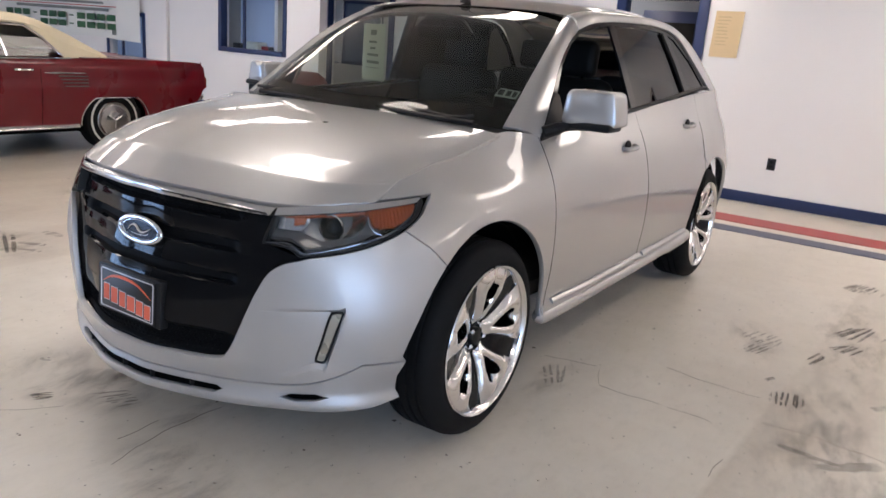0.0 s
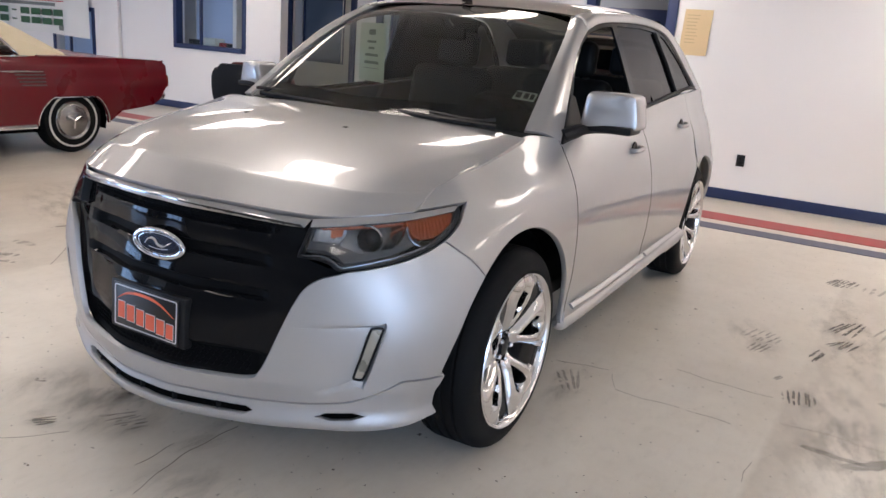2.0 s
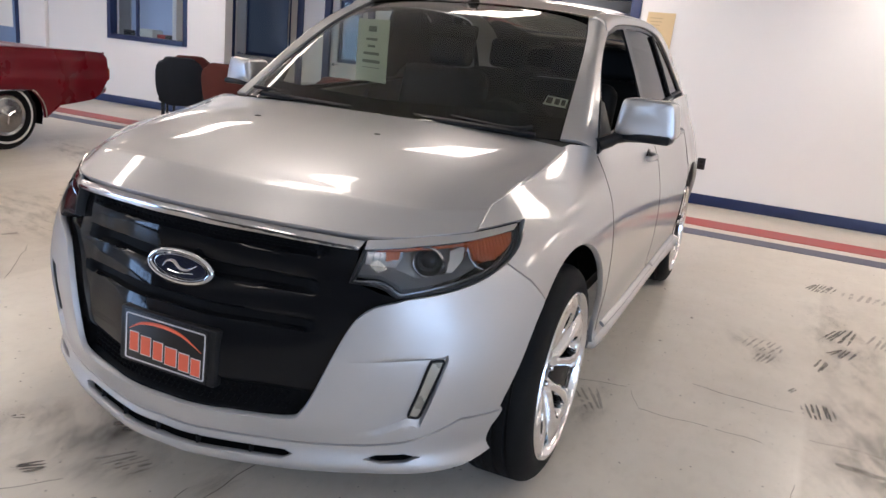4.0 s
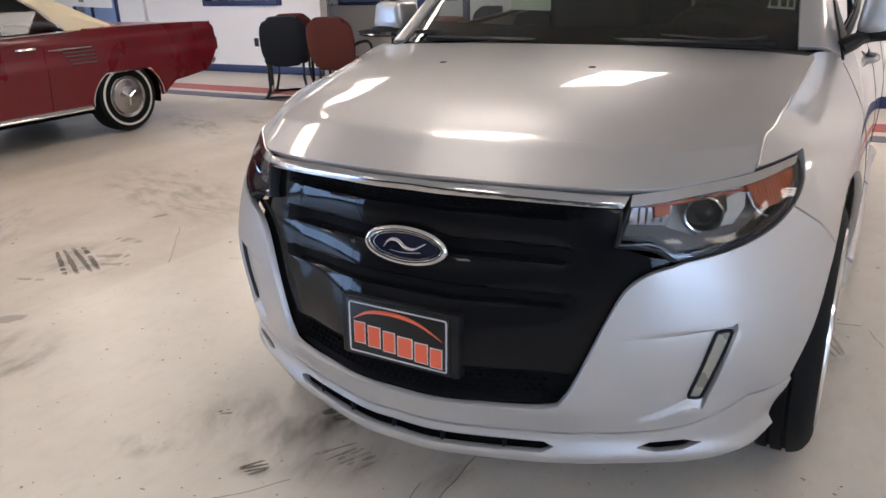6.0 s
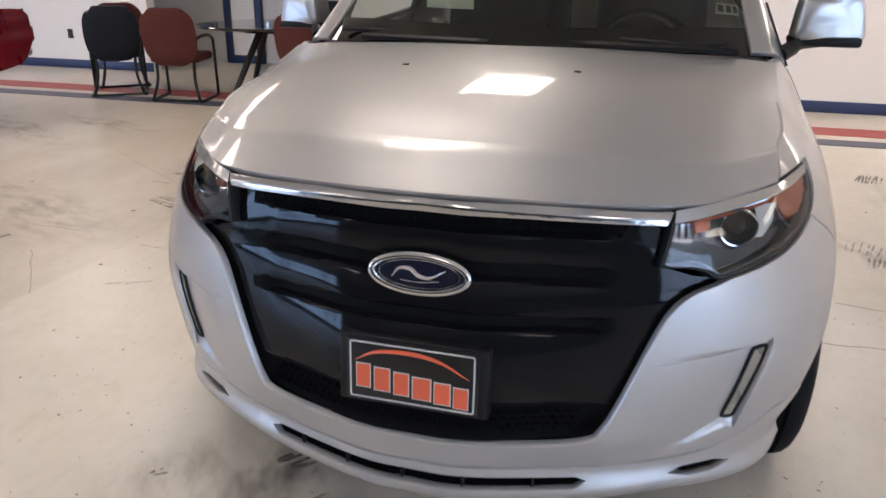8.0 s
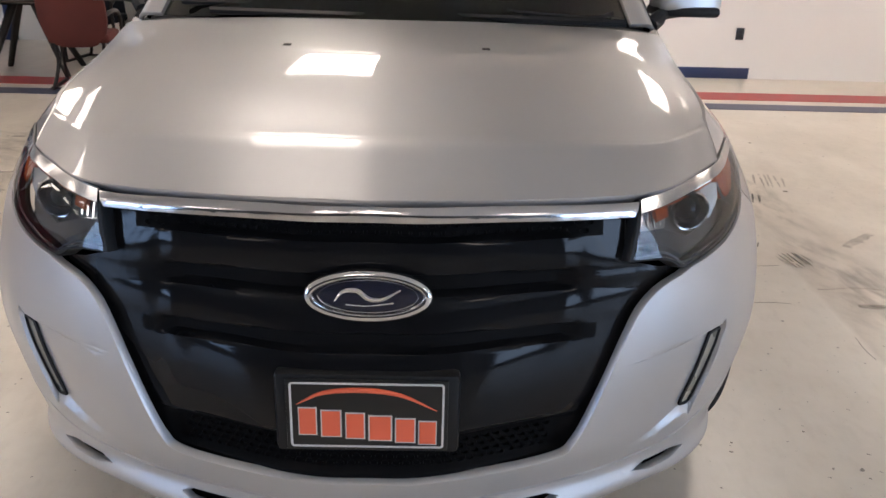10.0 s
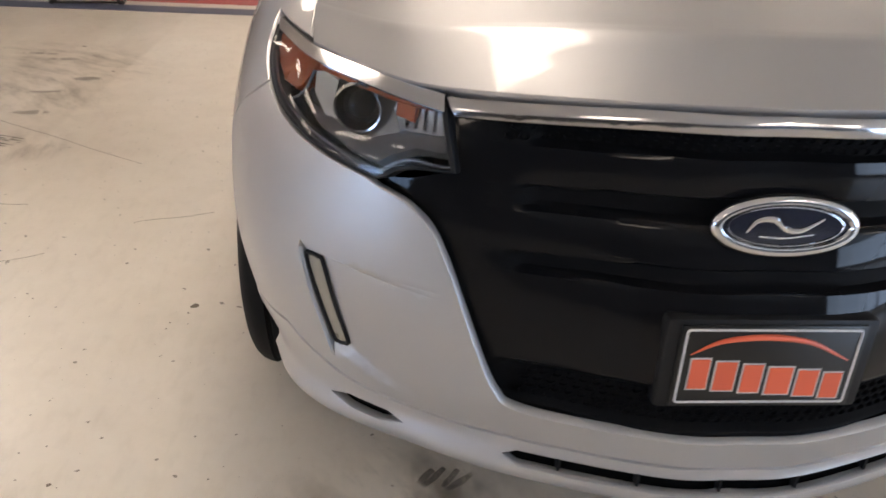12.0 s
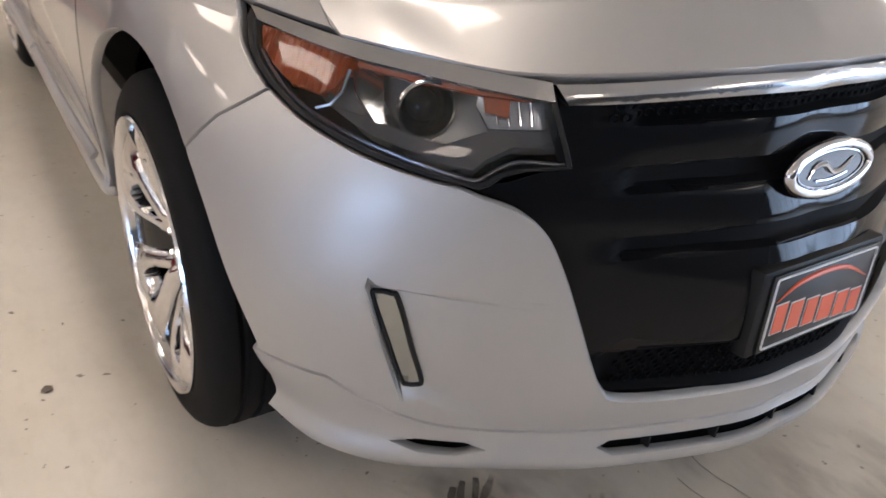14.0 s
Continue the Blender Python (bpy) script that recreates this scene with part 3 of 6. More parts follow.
def bumper_lift(s, z):
    """The wedge-shaped scoop that deepens towards the driving lamp."""
    x = skin(abs(s), z).x
    out = np.interp(z, (0.385, 0.50, 0.608), (0.684, 0.719, 0.743))
    if not 0.335 < z < 0.615 or x > out or x < 0.50:
        return 0.0
    top, low = np.interp(x, (0.50, 0.57, 0.70, 0.75), (0.586, 0.592, 0.603, 0.608)), scoop_low(x)
    deep = 0.015 * step01(0, 1.0, (x - 0.50) / (out - 0.50)) ** 1.3
    return -deep * (1 - step01(top - 0.009, top, z)) * step01(low, low + 0.016, z) * (1 - step01(out - 0.004, out, x))


def lamp_edge(off):
    """The lamp's lower outline, set off outwards."""
    p = catmull(LAMP_LOW, 6)
    out = []
    for i, q in enumerate(p):
        d = p[min(i + 1, len(p) - 1)] - p[max(i - 1, 0)]
        d /= np.linalg.norm(d)
        out.append((q[0] + d[1] * off, q[1] - d[0] * off))
    return out


WING_SEAM = [(0.664, 0.785), (0.692, 0.752), (0.718, 0.722)]
LAMP_GAP = lamp_edge(0.007)
SEAM_X = np.interp(0.836, [q[1] for q in LAMP_GAP[9:]], [q[0] for q in LAMP_GAP[9:]])
bump = half_edge[::-1][1:] + [at_x(0.605, 0.743)] + [at_x(*q) for q in LAMP_GAP[2:] if q[1] < 0.831] + [at_x(SEAM_X, 0.8345)] + [at_y(y - 0.0025, z - 0.0015) for y, z in WING_SEAM]
bump += arch(ARCH_Y, 47, 4, 10) + [at_y(0.585, 0.42)] + [at_x(x, z + 0.004) for x, z in catmull(SEAM_LOW, 6)[::-1]][:-1]
ring = [(0, 0.382)] + bump + [(0, 0.322)] + [(-s, z) for s, z in bump[::-1]]
lines = []
for sg in (1, -1):
    for e in (0, 0.004):
        lines.append([(sg * q[0], q[1]) for q in [at_x(x - e, z) for x, z in ((0.742, 0.600), (0.719, 0.50), (0.685, 0.39))]])
    for e in (-0.009, 0.001):
        lines.append([(sg * q[0], q[1]) for q in [at_x(x, z + e) for x, z in ((0.50, 0.586), (0.57, 0.592), (0.64, 0.598), (0.70, 0.603), (0.728, 0.606))]])
    for e in (0.0, 0.015):
        lines.append([(sg * q[0], q[1]) for q in [at_x(x, scoop_low(x) + e) for x in (0.50, 0.53, 0.56, 0.60, 0.63, 0.655, 0.67)]])
part("front_bumper", sheet([ring], lambda s, z: skin(s, z, bumper_lift(s, z)), 0.013, 0.013, 0.018, 0.004, lines), SILVER_PLASTIC, suv, "silver painted bumper cover")

# lower valance with its three slots
LIP = [(0.0, 0.240), (0.30, 0.240), (0.52, 0.242), (0.68, 0.247), (0.78, 0.256)]
low = [at_x(x, z - 0.003) for x, z in catmull(SEAM_LOW, 6)]
ring = low + [at_y(0.590, 0.412), at_y(0.580, 0.36), at_y(0.595, 0.300), at_y(0.607, 0.272)] + [at_x(x, z) for x, z in catmull(LIP, 6)[::-1]]
ring = ring[1:-1]
ring = [(0, 0.315)] + ring + [(0, 0.240)] + [(-s, z) for s, z in ring[::-1]]
slot = [at_x(x, z) for x, z in ((-0.385, 0.288), (-0.36, 0.298), (0, 0.297), (0.36, 0.298), (0.385, 0.288), (0.36, 0.272), (0, 0.268), (-0.36, 0.272))]
side_slot = [at_x(x, z) for x, z in ((0.555, 0.288), (0.585, 0.302), (0.655, 0.308), (0.692, 0.298), (0.655, 0.283), (0.60, 0.278))]
part("lower_valance", sheet([ring, slot, side_slot, [(-s, z) for s, z in side_slot]], skin, 0.012, 0.009, 0.02, 0.004), SILVER_PLASTIC, suv, "silver painted lip under the bumper")
# near-black sheet in place of the shade inside the slots
part("intake_shadow", sheet([[at_x(x, z) for x, z in ((-0.72, 0.32), (0.72, 0.32), (0.72, 0.25), (-0.72, 0.25))]], lambda s, z: skin(s, z, -0.024), 0.04, 0.02, 0), CAVITY_SHADE, suv)
for x in (-0.29, -0.16, -0.02, 0.12, 0.27):
    s, z = at_x(x, 0.283)
    c = skin(s, z, -0.006)
    part("intake_rib", box(c.x - 0.0022, c.x + 0.0022, c.y, c.y + 0.02, 0.268, 0.298), TRIM, suv)


# lamps in the scoops
def fog_place(u, v):
    s, z = at_x(u, v)
    return skin(s, z, -0.011)


FOG = [(0.711, 0.590), (0.727, 0.592), (0.734, 0.582), (0.711, 0.50), (0.688, 0.430), (0.680, 0.421), (0.668, 0.422), (0.662, 0.431), (0.683, 0.50), (0.704, 0.581)]
both("fog_lamp", lambda: sheet([FOG], fog_place, 0.012, 0.012, 0.02, 0.004), FOGLENS, suv, "clear upright driving lamp")
both("fog_lamp_gasket", lambda: tube([fog_place(u, v) for u, v in catmull(FOG, 4, True)], 0.0042, 6, True), TRIM, suv)


# headlamps
def lamp_ring(inset=0.0):
    low = catmull(LAMP_LOW, 6)
    topl = catmull(LAMP_TOP, 6)
    inner = [(0.503, 0.86), (0.492, 0.80), (0.489, 0.786), (0.512, 0.785), (0.55, 0.783), (0.578, 0.775), (0.596, 0.762)]
    pts = [np.array(q) for q in inner + [tuple(q) for q in low] + [tuple(q) for q in topl[::-1]]]
    c = np.mean(pts, axis=0)
    return [tuple(q + (c - q) / np.linalg.norm(c - q) * inset) for q in pts]


LAMP_MAP = [at_x(*q) for q in lamp_ring()]
TRIM_LOW = [(x, z - 0.021 + 0.008 * i / 4) for i, (x, z) in enumerate(LAMP_TOP)]
both("headlamp_surround", lambda: sheet([LAMP_MAP, [at_x(*q) for q in lamp_ring(0.007)]], lambda s, z: skin(s, z, -0.001), 0.012, 0.012, 0.03, 0.003), TRIM, suv)
lamps = both("headlamp", lambda: sheet([[at_x(*q) for q in lamp_ring(0.004)]], lambda s, z: skin(s, z, -0.060), 0.02, 0.02, 0.0), HOUSING, suv, "clear headlamp with projector and amber corner")
for lamp, sg in zip(lamps, (1, -1)):
    def sided(bm):
        return bm if sg > 0 else flip(bm)

    part("lens", sided(sheet([[at_x(*q) for q in lamp_ring(0.006)]], lambda s, z: skin(s, z, 0.001), 0.02, 0.02, 0.0)), LENS, lamp, "clear plastic lens", out_from=(0, 2, 0.6)).visible_shadow = False
    part("eyebrow", sided(sheet([[at_x(x, z - 0.002) for x, z in catmull(TRIM_LOW, 5)] + [at_x(x, z) for x, z in catmull(LAMP_TOP, 5)[::-1]]], lambda s, z: skin(s, z, 0.004), 0.015, 0.008, 0.02, 0.003)), BRIGHT_BAR, lamp, "satin chrome strip along the top")
    # projector: ring, bowl and lens ball
    s, z = at_x(0.655, 0.840)
    c = skin(s, z, -0.034)
    aim = (skin(s, z, 0) - skin(s, z, -0.05)).normalized().lerp(Vector((0, -1, 0)), 0.5).normalized()
    m = Matrix.Translation(c) @ aim.to_track_quat("X", "Z").to_matrix().to_4x4()
    ringp = lathe([(0.026, -0.014), (0.038, 0.000), (0.0425, 0.008), (0.041, 0.012), (0.0375, 0.011), (0.034, 0.000), (0.031, -0.010)], 32, caps=False)
    part("projector_ring", sided(moved(ringp, m)), BRIGHT_BAR, lamp, "bright ring")
    ball = lathe([(0.0, 0.018), (0.012, 0.016), (0.022, 0.009), (0.029, -0.002), (0.032, -0.012)], 32)
    part("projector_lens", sided(moved(ball, m)), PIANO, lamp, "dark projector lens")
    # bright shell beside the projector
    shell = [at_x(*q) for q in ((0.690, 0.880), (0.716, 0.880), (0.722, 0.850), (0.714, 0.815), (0.690, 0.806), (0.700, 0.842))]
    part("projector_shell", sided(sheet([shell], lambda s, z: skin(s, z, -0.030 + 0.5 * (abs(s) - abs(shell[3][0]))), 0.01, 0.01, 0.012, 0.003)), CHROME, lamp, "bright reflector shell")
    # inner reflector box with ribs and a small amber bulb cover
    box_ring = [at_x(*q) for q in ((0.514, 0.868), (0.588, 0.870), (0.596, 0.850), (0.586, 0.824), (0.518, 0.826))]
    refl = part("beam_reflector", sided(sheet([box_ring], lambda s, z: skin(s, z, -0.034 + 6.0 * (z - 0.847) ** 2), 0.01, 0.008, 0.02, 0.003)), SATIN, lamp, "bright beam reflector")
    for x in (0.532, 0.546, 0.560, 0.574):
        part("reflector_rib", sided(tube([skin(*at_x(x + 0.05 * (0.866 - z), z), -0.030) for z in (0.864, 0.847, 0.830)], 0.002, 6)), CHROME, refl)
    tab = [at_x(*q) for q in ((0.556, 0.866), (0.586, 0.868), (0.588, 0.846), (0.562, 0.842))]
    part("side_marker", sided(sheet([tab], lambda s, z: skin(s, z, -0.022), 0.01, 0.01, 0.008, 0.002)), AMBER_DIM, lamp, "dim orange tab")
    # amber corner and the slim amber strip under the eyebrow
    amb = [at_x(*q) for q in ((0.718, 0.896), (0.728, 0.874), (0.744, 0.854), (0.762, 0.843), (0.786, 0.846), (0.796, 0.862), (0.800, 0.886), (0.790, 0.910), (0.75, 0.905))]
    part("turn_signal", sided(sheet([amb], lambda s, z: skin(s, z, -0.010 + 0.0014 * math.cos(390 * s) - 0.08 * (0.90 - z)), 0.004, 0.008, 0.02, 0.003)), AMBER, lamp, "orange corner reflector")
    band = [at_x(*q) for q in ((0.53, 0.874), (0.60, 0.880), (0.66, 0.886), (0.712, 0.894), (0.714, 0.884), (0.66, 0.876), (0.60, 0.870), (0.53, 0.866))]
    part("side_marker", sided(sheet([band], lambda s, z: skin(s, z, -0.012), 0.012, 0.006, 0.01, 0.002)), AMBER_DIM, lamp, "dim orange strip")
    # bright line along the lower edge of the lens
    rim_line = [(0.799, 0.880), (0.795, 0.858), (0.783, 0.832), (0.748, 0.808), (0.697, 0.788), (0.640, 0.771), (0.610, 0.766), (0.588, 0.780), (0.556, 0.793), (0.497, 0.792), (0.503, 0.83), (0.508, 0.868)]
    part("bezel", sided(tube([skin(*at_x(x, z), -0.006) for x, z in catmull(rim_line, 4)], 0.0026, 6)), SATIN, lamp, "bright bezel line")
    part("bezel", sided(tube([skin(*at_x(x, z), -0.014) for x, z in ((0.724, 0.878), (0.738, 0.850), (0.754, 0.832), (0.770, 0.824))], 0.003, 6)), SATIN, lamp)
    # smooth grey lower shelf that follows the notch
    fin = [at_x(*q) for q in ((0.502, 0.802), (0.56, 0.803), (0.596, 0.788), (0.612, 0.776), (0.66, 0.784), (0.72, 0.800), (0.765, 0.822), (0.72, 0.818), (0.68, 0.806), (0.64, 0.800), (0.606, 0.812), (0.57, 0.824), (0.506, 0.824))]
    part("lamp_fin", sided(sheet([fin], lambda s, z: skin(s, z, -0.012 - 0.6 * max(0.0, z - 0.775)), 0.012, 0.008, 0.02, 0.003)), HOUSING, lamp, "grey lamp shelf")

# bonnet
LIP_LINE = [(0.0, 0.915), (0.28, 0.913), (0.53, 0.904), (0.655, 0.914), (0.716, 0.921)]
BONNET = [
    [tuple(skin(*at_x(x, z), 0.002)) for x, z in LIP_LINE],
    [(0, .298, .951), (.28, .326, .948), (.540, .415, .934), (.665, .535, .939), (.721, .605, .946)],
    [(0, .345, .988), (.28, .373, .984), (.548, .465, .964), (.670, .580, .962), (.724, .645, .965)],
    [(0, .366, .998), (.28, .394, .994), (.549, .485, .972), (.671, .599, .969), (.725, .662, .971)],
    [(0, .395, 1.007), (.28, .422, 1.003), (.550, .512, .981), (.673, .625, .978), (.727, .684, .980)],
    [(0, .55, 1.053), (.28, .57, 1.048), (.555, .64, 1.024), (.680, .74, 1.015), (.742, .80, 1.011)],
    [(0, .80, 1.096), (.28, .81, 1.092), (.56, .86, 1.074), (.69, .94, 1.057), (.749, 1.00, 1.044)],
    [(0, 1.185, 1.128), (.28, 1.185, 1.126), (.54, 1.195, 1.118), (.68, 1.21, 1.108), (.758, 1.235, 1.098)],
]
part("bonnet", hem(grid_mesh(mirror_rows(net(BONNET, 10, 8))), 0.022, 0.004), SILVER, suv, "silver painted bonnet")
for sg in (-1, 1):
    noz = box(-0.010, 0.010, -0.008, 0.008, 0, 0.008, 0.003)
    part("washer_nozzle", noz, TRIM, suv, "black washer nozzle", pose(sg * 0.236, 0.845, 1.092, 9, 0, 0))


# flank: wing, doors, quarter panel
BELT = [(1.44, 1.075), (1.8, 1.100), (2.4, 1.135), (3.0, 1.180), (3.64, 1.225), (4.05, 1.240)]
def wing():
    crown = [at_y(y, z) for y, z in catmull([(0.616, 0.953), (0.663, 0.977), (0.69, 0.987), (0.80, 1.015), (1.00, 1.048), (1.235, 1.100), (1.32, 1.104), (1.445, 1.090)], 6)]
    front = [at_y(y + 0.0025, z + 0.0015) for y, z in WING_SEAM[::-1]] + [at_x(SEAM_X + 0.001, 0.8375)] + [at_x(*q) for q in LAMP_GAP if q[1] > 0.841]
    front += [at_x(x, z) for x, z in ((0.795, 0.939), (0.772, 0.934), (0.748, 0.929), (0.724, 0.926))]
    ring = front + crown + [at_y(1.452, 1.05), at_y(1.452, 0.7), at_y(1.452, 0.40), at_y(1.43, 0.36)] + arch(ARCH_Y, 176, 49, 22)
    return sheet([ring], skin, 0.022, 0.02, 0.02, 0.004)


both("front_wing", wing, SILVER, suv, "silver painted wing")


def door(y0, y1, rear=False):
    lo = 0.335
    topl = [at_y(y, np.interp(y, *zip(*BELT))) for y in np.linspace(y0, y1, 8)]
    if rear:
        side = [at_y(y1, 0.98), at_y(y1 - 0.02, 0.86)] + [at_y(3.850 - (ARCH_R + 0.02) * math.cos(radians(a)), ARCH_Z + (ARCH_R + 0.02) * math.sin(radians(a))) for a in (62, 48, 34, 20, 8, 0)] + [at_y(3.375, 0.34)]
        side = [q for q in side if q[1] > lo]
    else:
        side = [at_y(y1, 0.9), at_y(y1, 0.6)]
    ring = topl + side + [at_y(y, lo) for y in np.linspace(y1 if not rear else 3.37, y0, 8)] + [at_y(y0, 0.6), at_y(y0, 0.9)]
    return sheet([ring], skin, 0.035, 0.025, 0.02, 0.004)


doors = both("front_door", lambda: door(1.458, 2.56), SILVER, suv, "silver painted front door")
doors += both("rear_door", lambda: door(2.566, 3.60, True), SILVER, suv, "silver painted rear door")


def quarter():
    topl = [at_y(y, np.interp(y, *zip(*BELT))) for y in (3.606, 3.8, 4.05)] + [at_y(4.2, 1.24), at_y(4.4, 1.22)]
    ring = topl + [at_y(4.48, 1.0), at_y(4.48, 0.6), at_y(4.45, 0.34)] + arch(3.850, 176, 62, 22)[0:] + [at_y(3.606, 0.98)]
    return sheet([ring], skin, 0.03, 0.025, 0.02, 0.004)


both("quarter_panel", quarter, SILVER, suv, "silver painted quarter panel")
both("sill_skirt", lambda: tube(catmull([(0.888, 1.432, 0.350), (0.896, 1.6, 0.340), (0.898, 2.4, 0.342), (0.900, 3.1, 0.350), (0.912, 3.32, 0.365), (0.925, 3.42, 0.385)], 6), [0.012, 0.024, 0.03] + [0.034] * 15 + [0.040] * 7 + [0.036] * 5 + [0.015], 12), SILVER, suv, "silver painted sill skirt")
both("door_moulding", lambda: tube(catmull([(0.926, 1.50, 0.415), (0.932, 1.9, 0.412), (0.932, 2.54, 0.415)], 6), 0.014, 8, flat=0.5), SILVER, suv)
both("door_moulding", lambda: tube(catmull([(0.932, 2.58, 0.415), (0.932, 2.95, 0.418), (0.934, 3.33, 0.425)], 6), 0.014, 8, flat=0.5), SILVER, suv)
# tail, closed
part("tailgate", sheet([[(ARC[-1] - 0.62, 0.34), (ARC[-1], 0.34), (ARC[-1], 1.24), (ARC[-1] - 0.62, 1.24)]], skin, 0.06, 0.06, 0.0), SILVER, suv)
part("tailgate", flip(sheet([[(ARC[-1] - 0.62, 0.34), (ARC[-1], 0.34), (ARC[-1], 1.24), (ARC[-1] - 0.62, 1.24)]], skin, 0.06, 0.06, 0.0)), SILVER, suv)

# near-black strips and lines at the panel joints, painted as the gaps' shade
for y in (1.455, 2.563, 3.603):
    both("gap_shadow", lambda: sheet([[at_y(y - 0.03, 0.36), at_y(y + 0.03, 0.36), at_y(y + 0.03, 1.05), at_y(y - 0.03, 1.05)]], lambda s, z: skin(s, z, -0.014), 0.04, 0.06, 0.0), CAVITY_SHADE, suv)
both("gap_shadow", lambda: tube([Vector(q) - Vector((0.012, 0, 0.045)) for q in catmull([r[-1] for r in BONNET], 5)], 0.014, 6), CAVITY_SHADE, suv)
both("gap_shadow", lambda: sheet([[at_y(0.60, 0.83), at_y(0.66, 0.83), at_y(0.74, 0.75), at_y(0.74, 0.70), at_y(0.66, 0.74)]], lambda s, z: skin(s, z, -0.014), 0.03, 0.03, 0.0), CAVITY_SHADE, suv)

for y in (1.4545, 2.5625, 3.6025):
    both("gap_shadow", lambda: tube([skin(*at_y(y, z), -0.0005) for z in np.linspace(0.40, 1.06, 24)], 0.0017, 6), CAVITY_SHADE, suv)

# handles
for y, z, ob in ((2.32, 0.985, 0), (3.35, 1.045, 2)):
    for sg, d in ((1, doors[ob]), (-1, doors[ob + 1])):
        c = skin(*at_y(y, z))
        bar = tube(catmull([(c.x - 0.004, y - 0.075, z), (c.x + 0.026, y - 0.055, z), (c.x + 0.030, y + 0.04, z + 0.004), (c.x - 0.002, y + 0.085, z + 0.005)], 5), 0.0125, 8)
        part("door_handle", bar if sg > 0 else flip(bar), SILVER, d, "silver painted pull handle")
        cup = lathe([(0.0, 0.0015), (0.036, 0.0015), (0.040, -0.004)], 24)
        moved(cup, Matrix.Translation((c.x, y, z)))
        part("handle_cup", cup if sg > 0 else flip(cup), TRIM, d)


# glasshouse
def slope_x(z):
    return 0.825 - 0.40 * (z - 1.07) - 0.10 * max(0, z - 1.35) ** 2


def flat_side(y, z, lift=0.0):
    bow = -0.02 * ((y - 2.6) / 1.4) ** 2 if y > 2.6 else -0.015 * ((y - 2.6) / 1.0) ** 2
    return Vector((slope_x(z) + bow + lift, y, z))


HEAD = [(1.50, 1.085), (1.60, 1.18), (1.80, 1.36), (1.95, 1.455), (2.10, 1.520), (2.32, 1.556), (2.60, 1.578), (3.0, 1.588), (3.36, 1.578), (3.55, 1.548), (3.80, 1.42), (4.05, 1.255)]
head = catmull(HEAD, 5)
sillp = [(y, np.interp(y, *zip(*BELT)) + 0.010) for y in np.linspace(4.04, 1.50, 16)]
FRONT_HOLE = [(1.70, 1.125), (1.72, 1.245), (1.83, 1.36), (1.97, 1.45), (2.11, 1.507), (2.32, 1.542), (2.475, 1.553), (2.50, 1.38), (2.515, 1.165)]
REAR_HOLE = [(2.60, 1.170), (2.575, 1.38), (2.56, 1.560), (3.0, 1.572), (3.30, 1.565), (3.40, 1.39), (3.50, 1.228)]
TAIL_HOLE = [(3.62, 1.238), (3.50, 1.42), (3.42, 1.556), (3.54, 1.532), (3.78, 1.41), (3.98, 1.262)]
both("window_frame", lambda: sheet([[tuple(q) for q in head] + sillp, FRONT_HOLE, REAR_HOLE, TAIL_HOLE], lambda y, z: flat_side(y, z, 0.0), 0.05, 0.05, 0.012, 0.002), PIANO, suv, "gloss black window frame")
for hole, g in ((REAR_HOLE, PRIVACY), (TAIL_HOLE, PRIVACY)):
    for sg in (1, -1):
        bm = sheet([hole], lambda y, z: flat_side(y, z, -0.006), 0.08, 0.08, 0.0)
        part("side_window", bm if sg > 0 else flip(bm), g, suv, "dark tinted glass", out_from=(0, 3, 0.6)).visible_shadow = False
both("belt_strip", lambda: tube([flat_side(y, z + 0.004, 0.006) for y, z in catmull([(1.56, 1.09), (1.8, 1.108), (2.4, 1.143), (3.0, 1.188), (3.64, 1.234), (4.04, 1.249)], 4)], 0.011, 6), TRIM, suv, "black strip under the windows")
both("quarter_divider", lambda: tube([flat_side(y, z, 0.004) for y, z in ((3.30, 1.562), (3.40, 1.39), (3.47, 1.232))], 0.010, 6), TRIM, suv)

# windscreen
SCREEN = [
    [(0, 1.155, 1.118), (.30, 1.175, 1.118), (.56, 1.252, 1.117), (.765, 1.415, 1.103)],
    [(0, 1.48, 1.332), (.28, 1.495, 1.327), (.53, 1.56, 1.312), (.715, 1.66, 1.285)],
    [(0, 1.80, 1.522), (.26, 1.81, 1.516), (.49, 1.855, 1.490), (.655, 1.925, 1.448)],
    [(0, 2.10, 1.600), (.24, 2.10, 1.596), (.44, 2.115, 1.587), (.59, 2.125, 1.562)],
]
screen_rows = mirror_rows(net(SCREEN, 6, 6))
ws = part("windscreen", grid_mesh(screen_rows), CLEAR, suv, "greenish clear windscreen", out_from=(0, 3, 0.3))


def screen_at(u, v, lift=0.0):
    """u across (-1 to 1), v up (0 to 1)."""
    i, j = v * (len(screen_rows) - 1), (u + 1) / 2 * (len(screen_rows[0]) - 1)
    i0, j0 = min(int(i), len(screen_rows) - 2), min(int(j), len(screen_rows[0]) - 2)
    a, b = i - i0, j - j0
    g = lambda p, q: Vector(screen_rows[p][q])
    pt = g(i0, j0) * (1 - a) * (1 - b) + g(i0 + 1, j0) * a * (1 - b) + g(i0, j0 + 1) * (1 - a) * b + g(i0 + 1, j0 + 1) * a * b
    n = (g(i0, j0 + 1) - g(i0, j0)).cross(g(i0 + 1, j0) - g(i0, j0)).normalized()
    return pt + n * lift


# black border printed on the screen
rim = [(-1, 0), (1, 0), (1, 1), (-1, 1)]
hole = [(-0.93, 0.13), (0, 0.09), (0.93, 0.13), (0.92, 0.93), (0, 0.95), (-0.92, 0.93)]
part("screen_border", sheet([rim, hole], lambda u, v: screen_at(u, v, -0.003), 0.08, 0.06, 0.0), PIANO, suv)


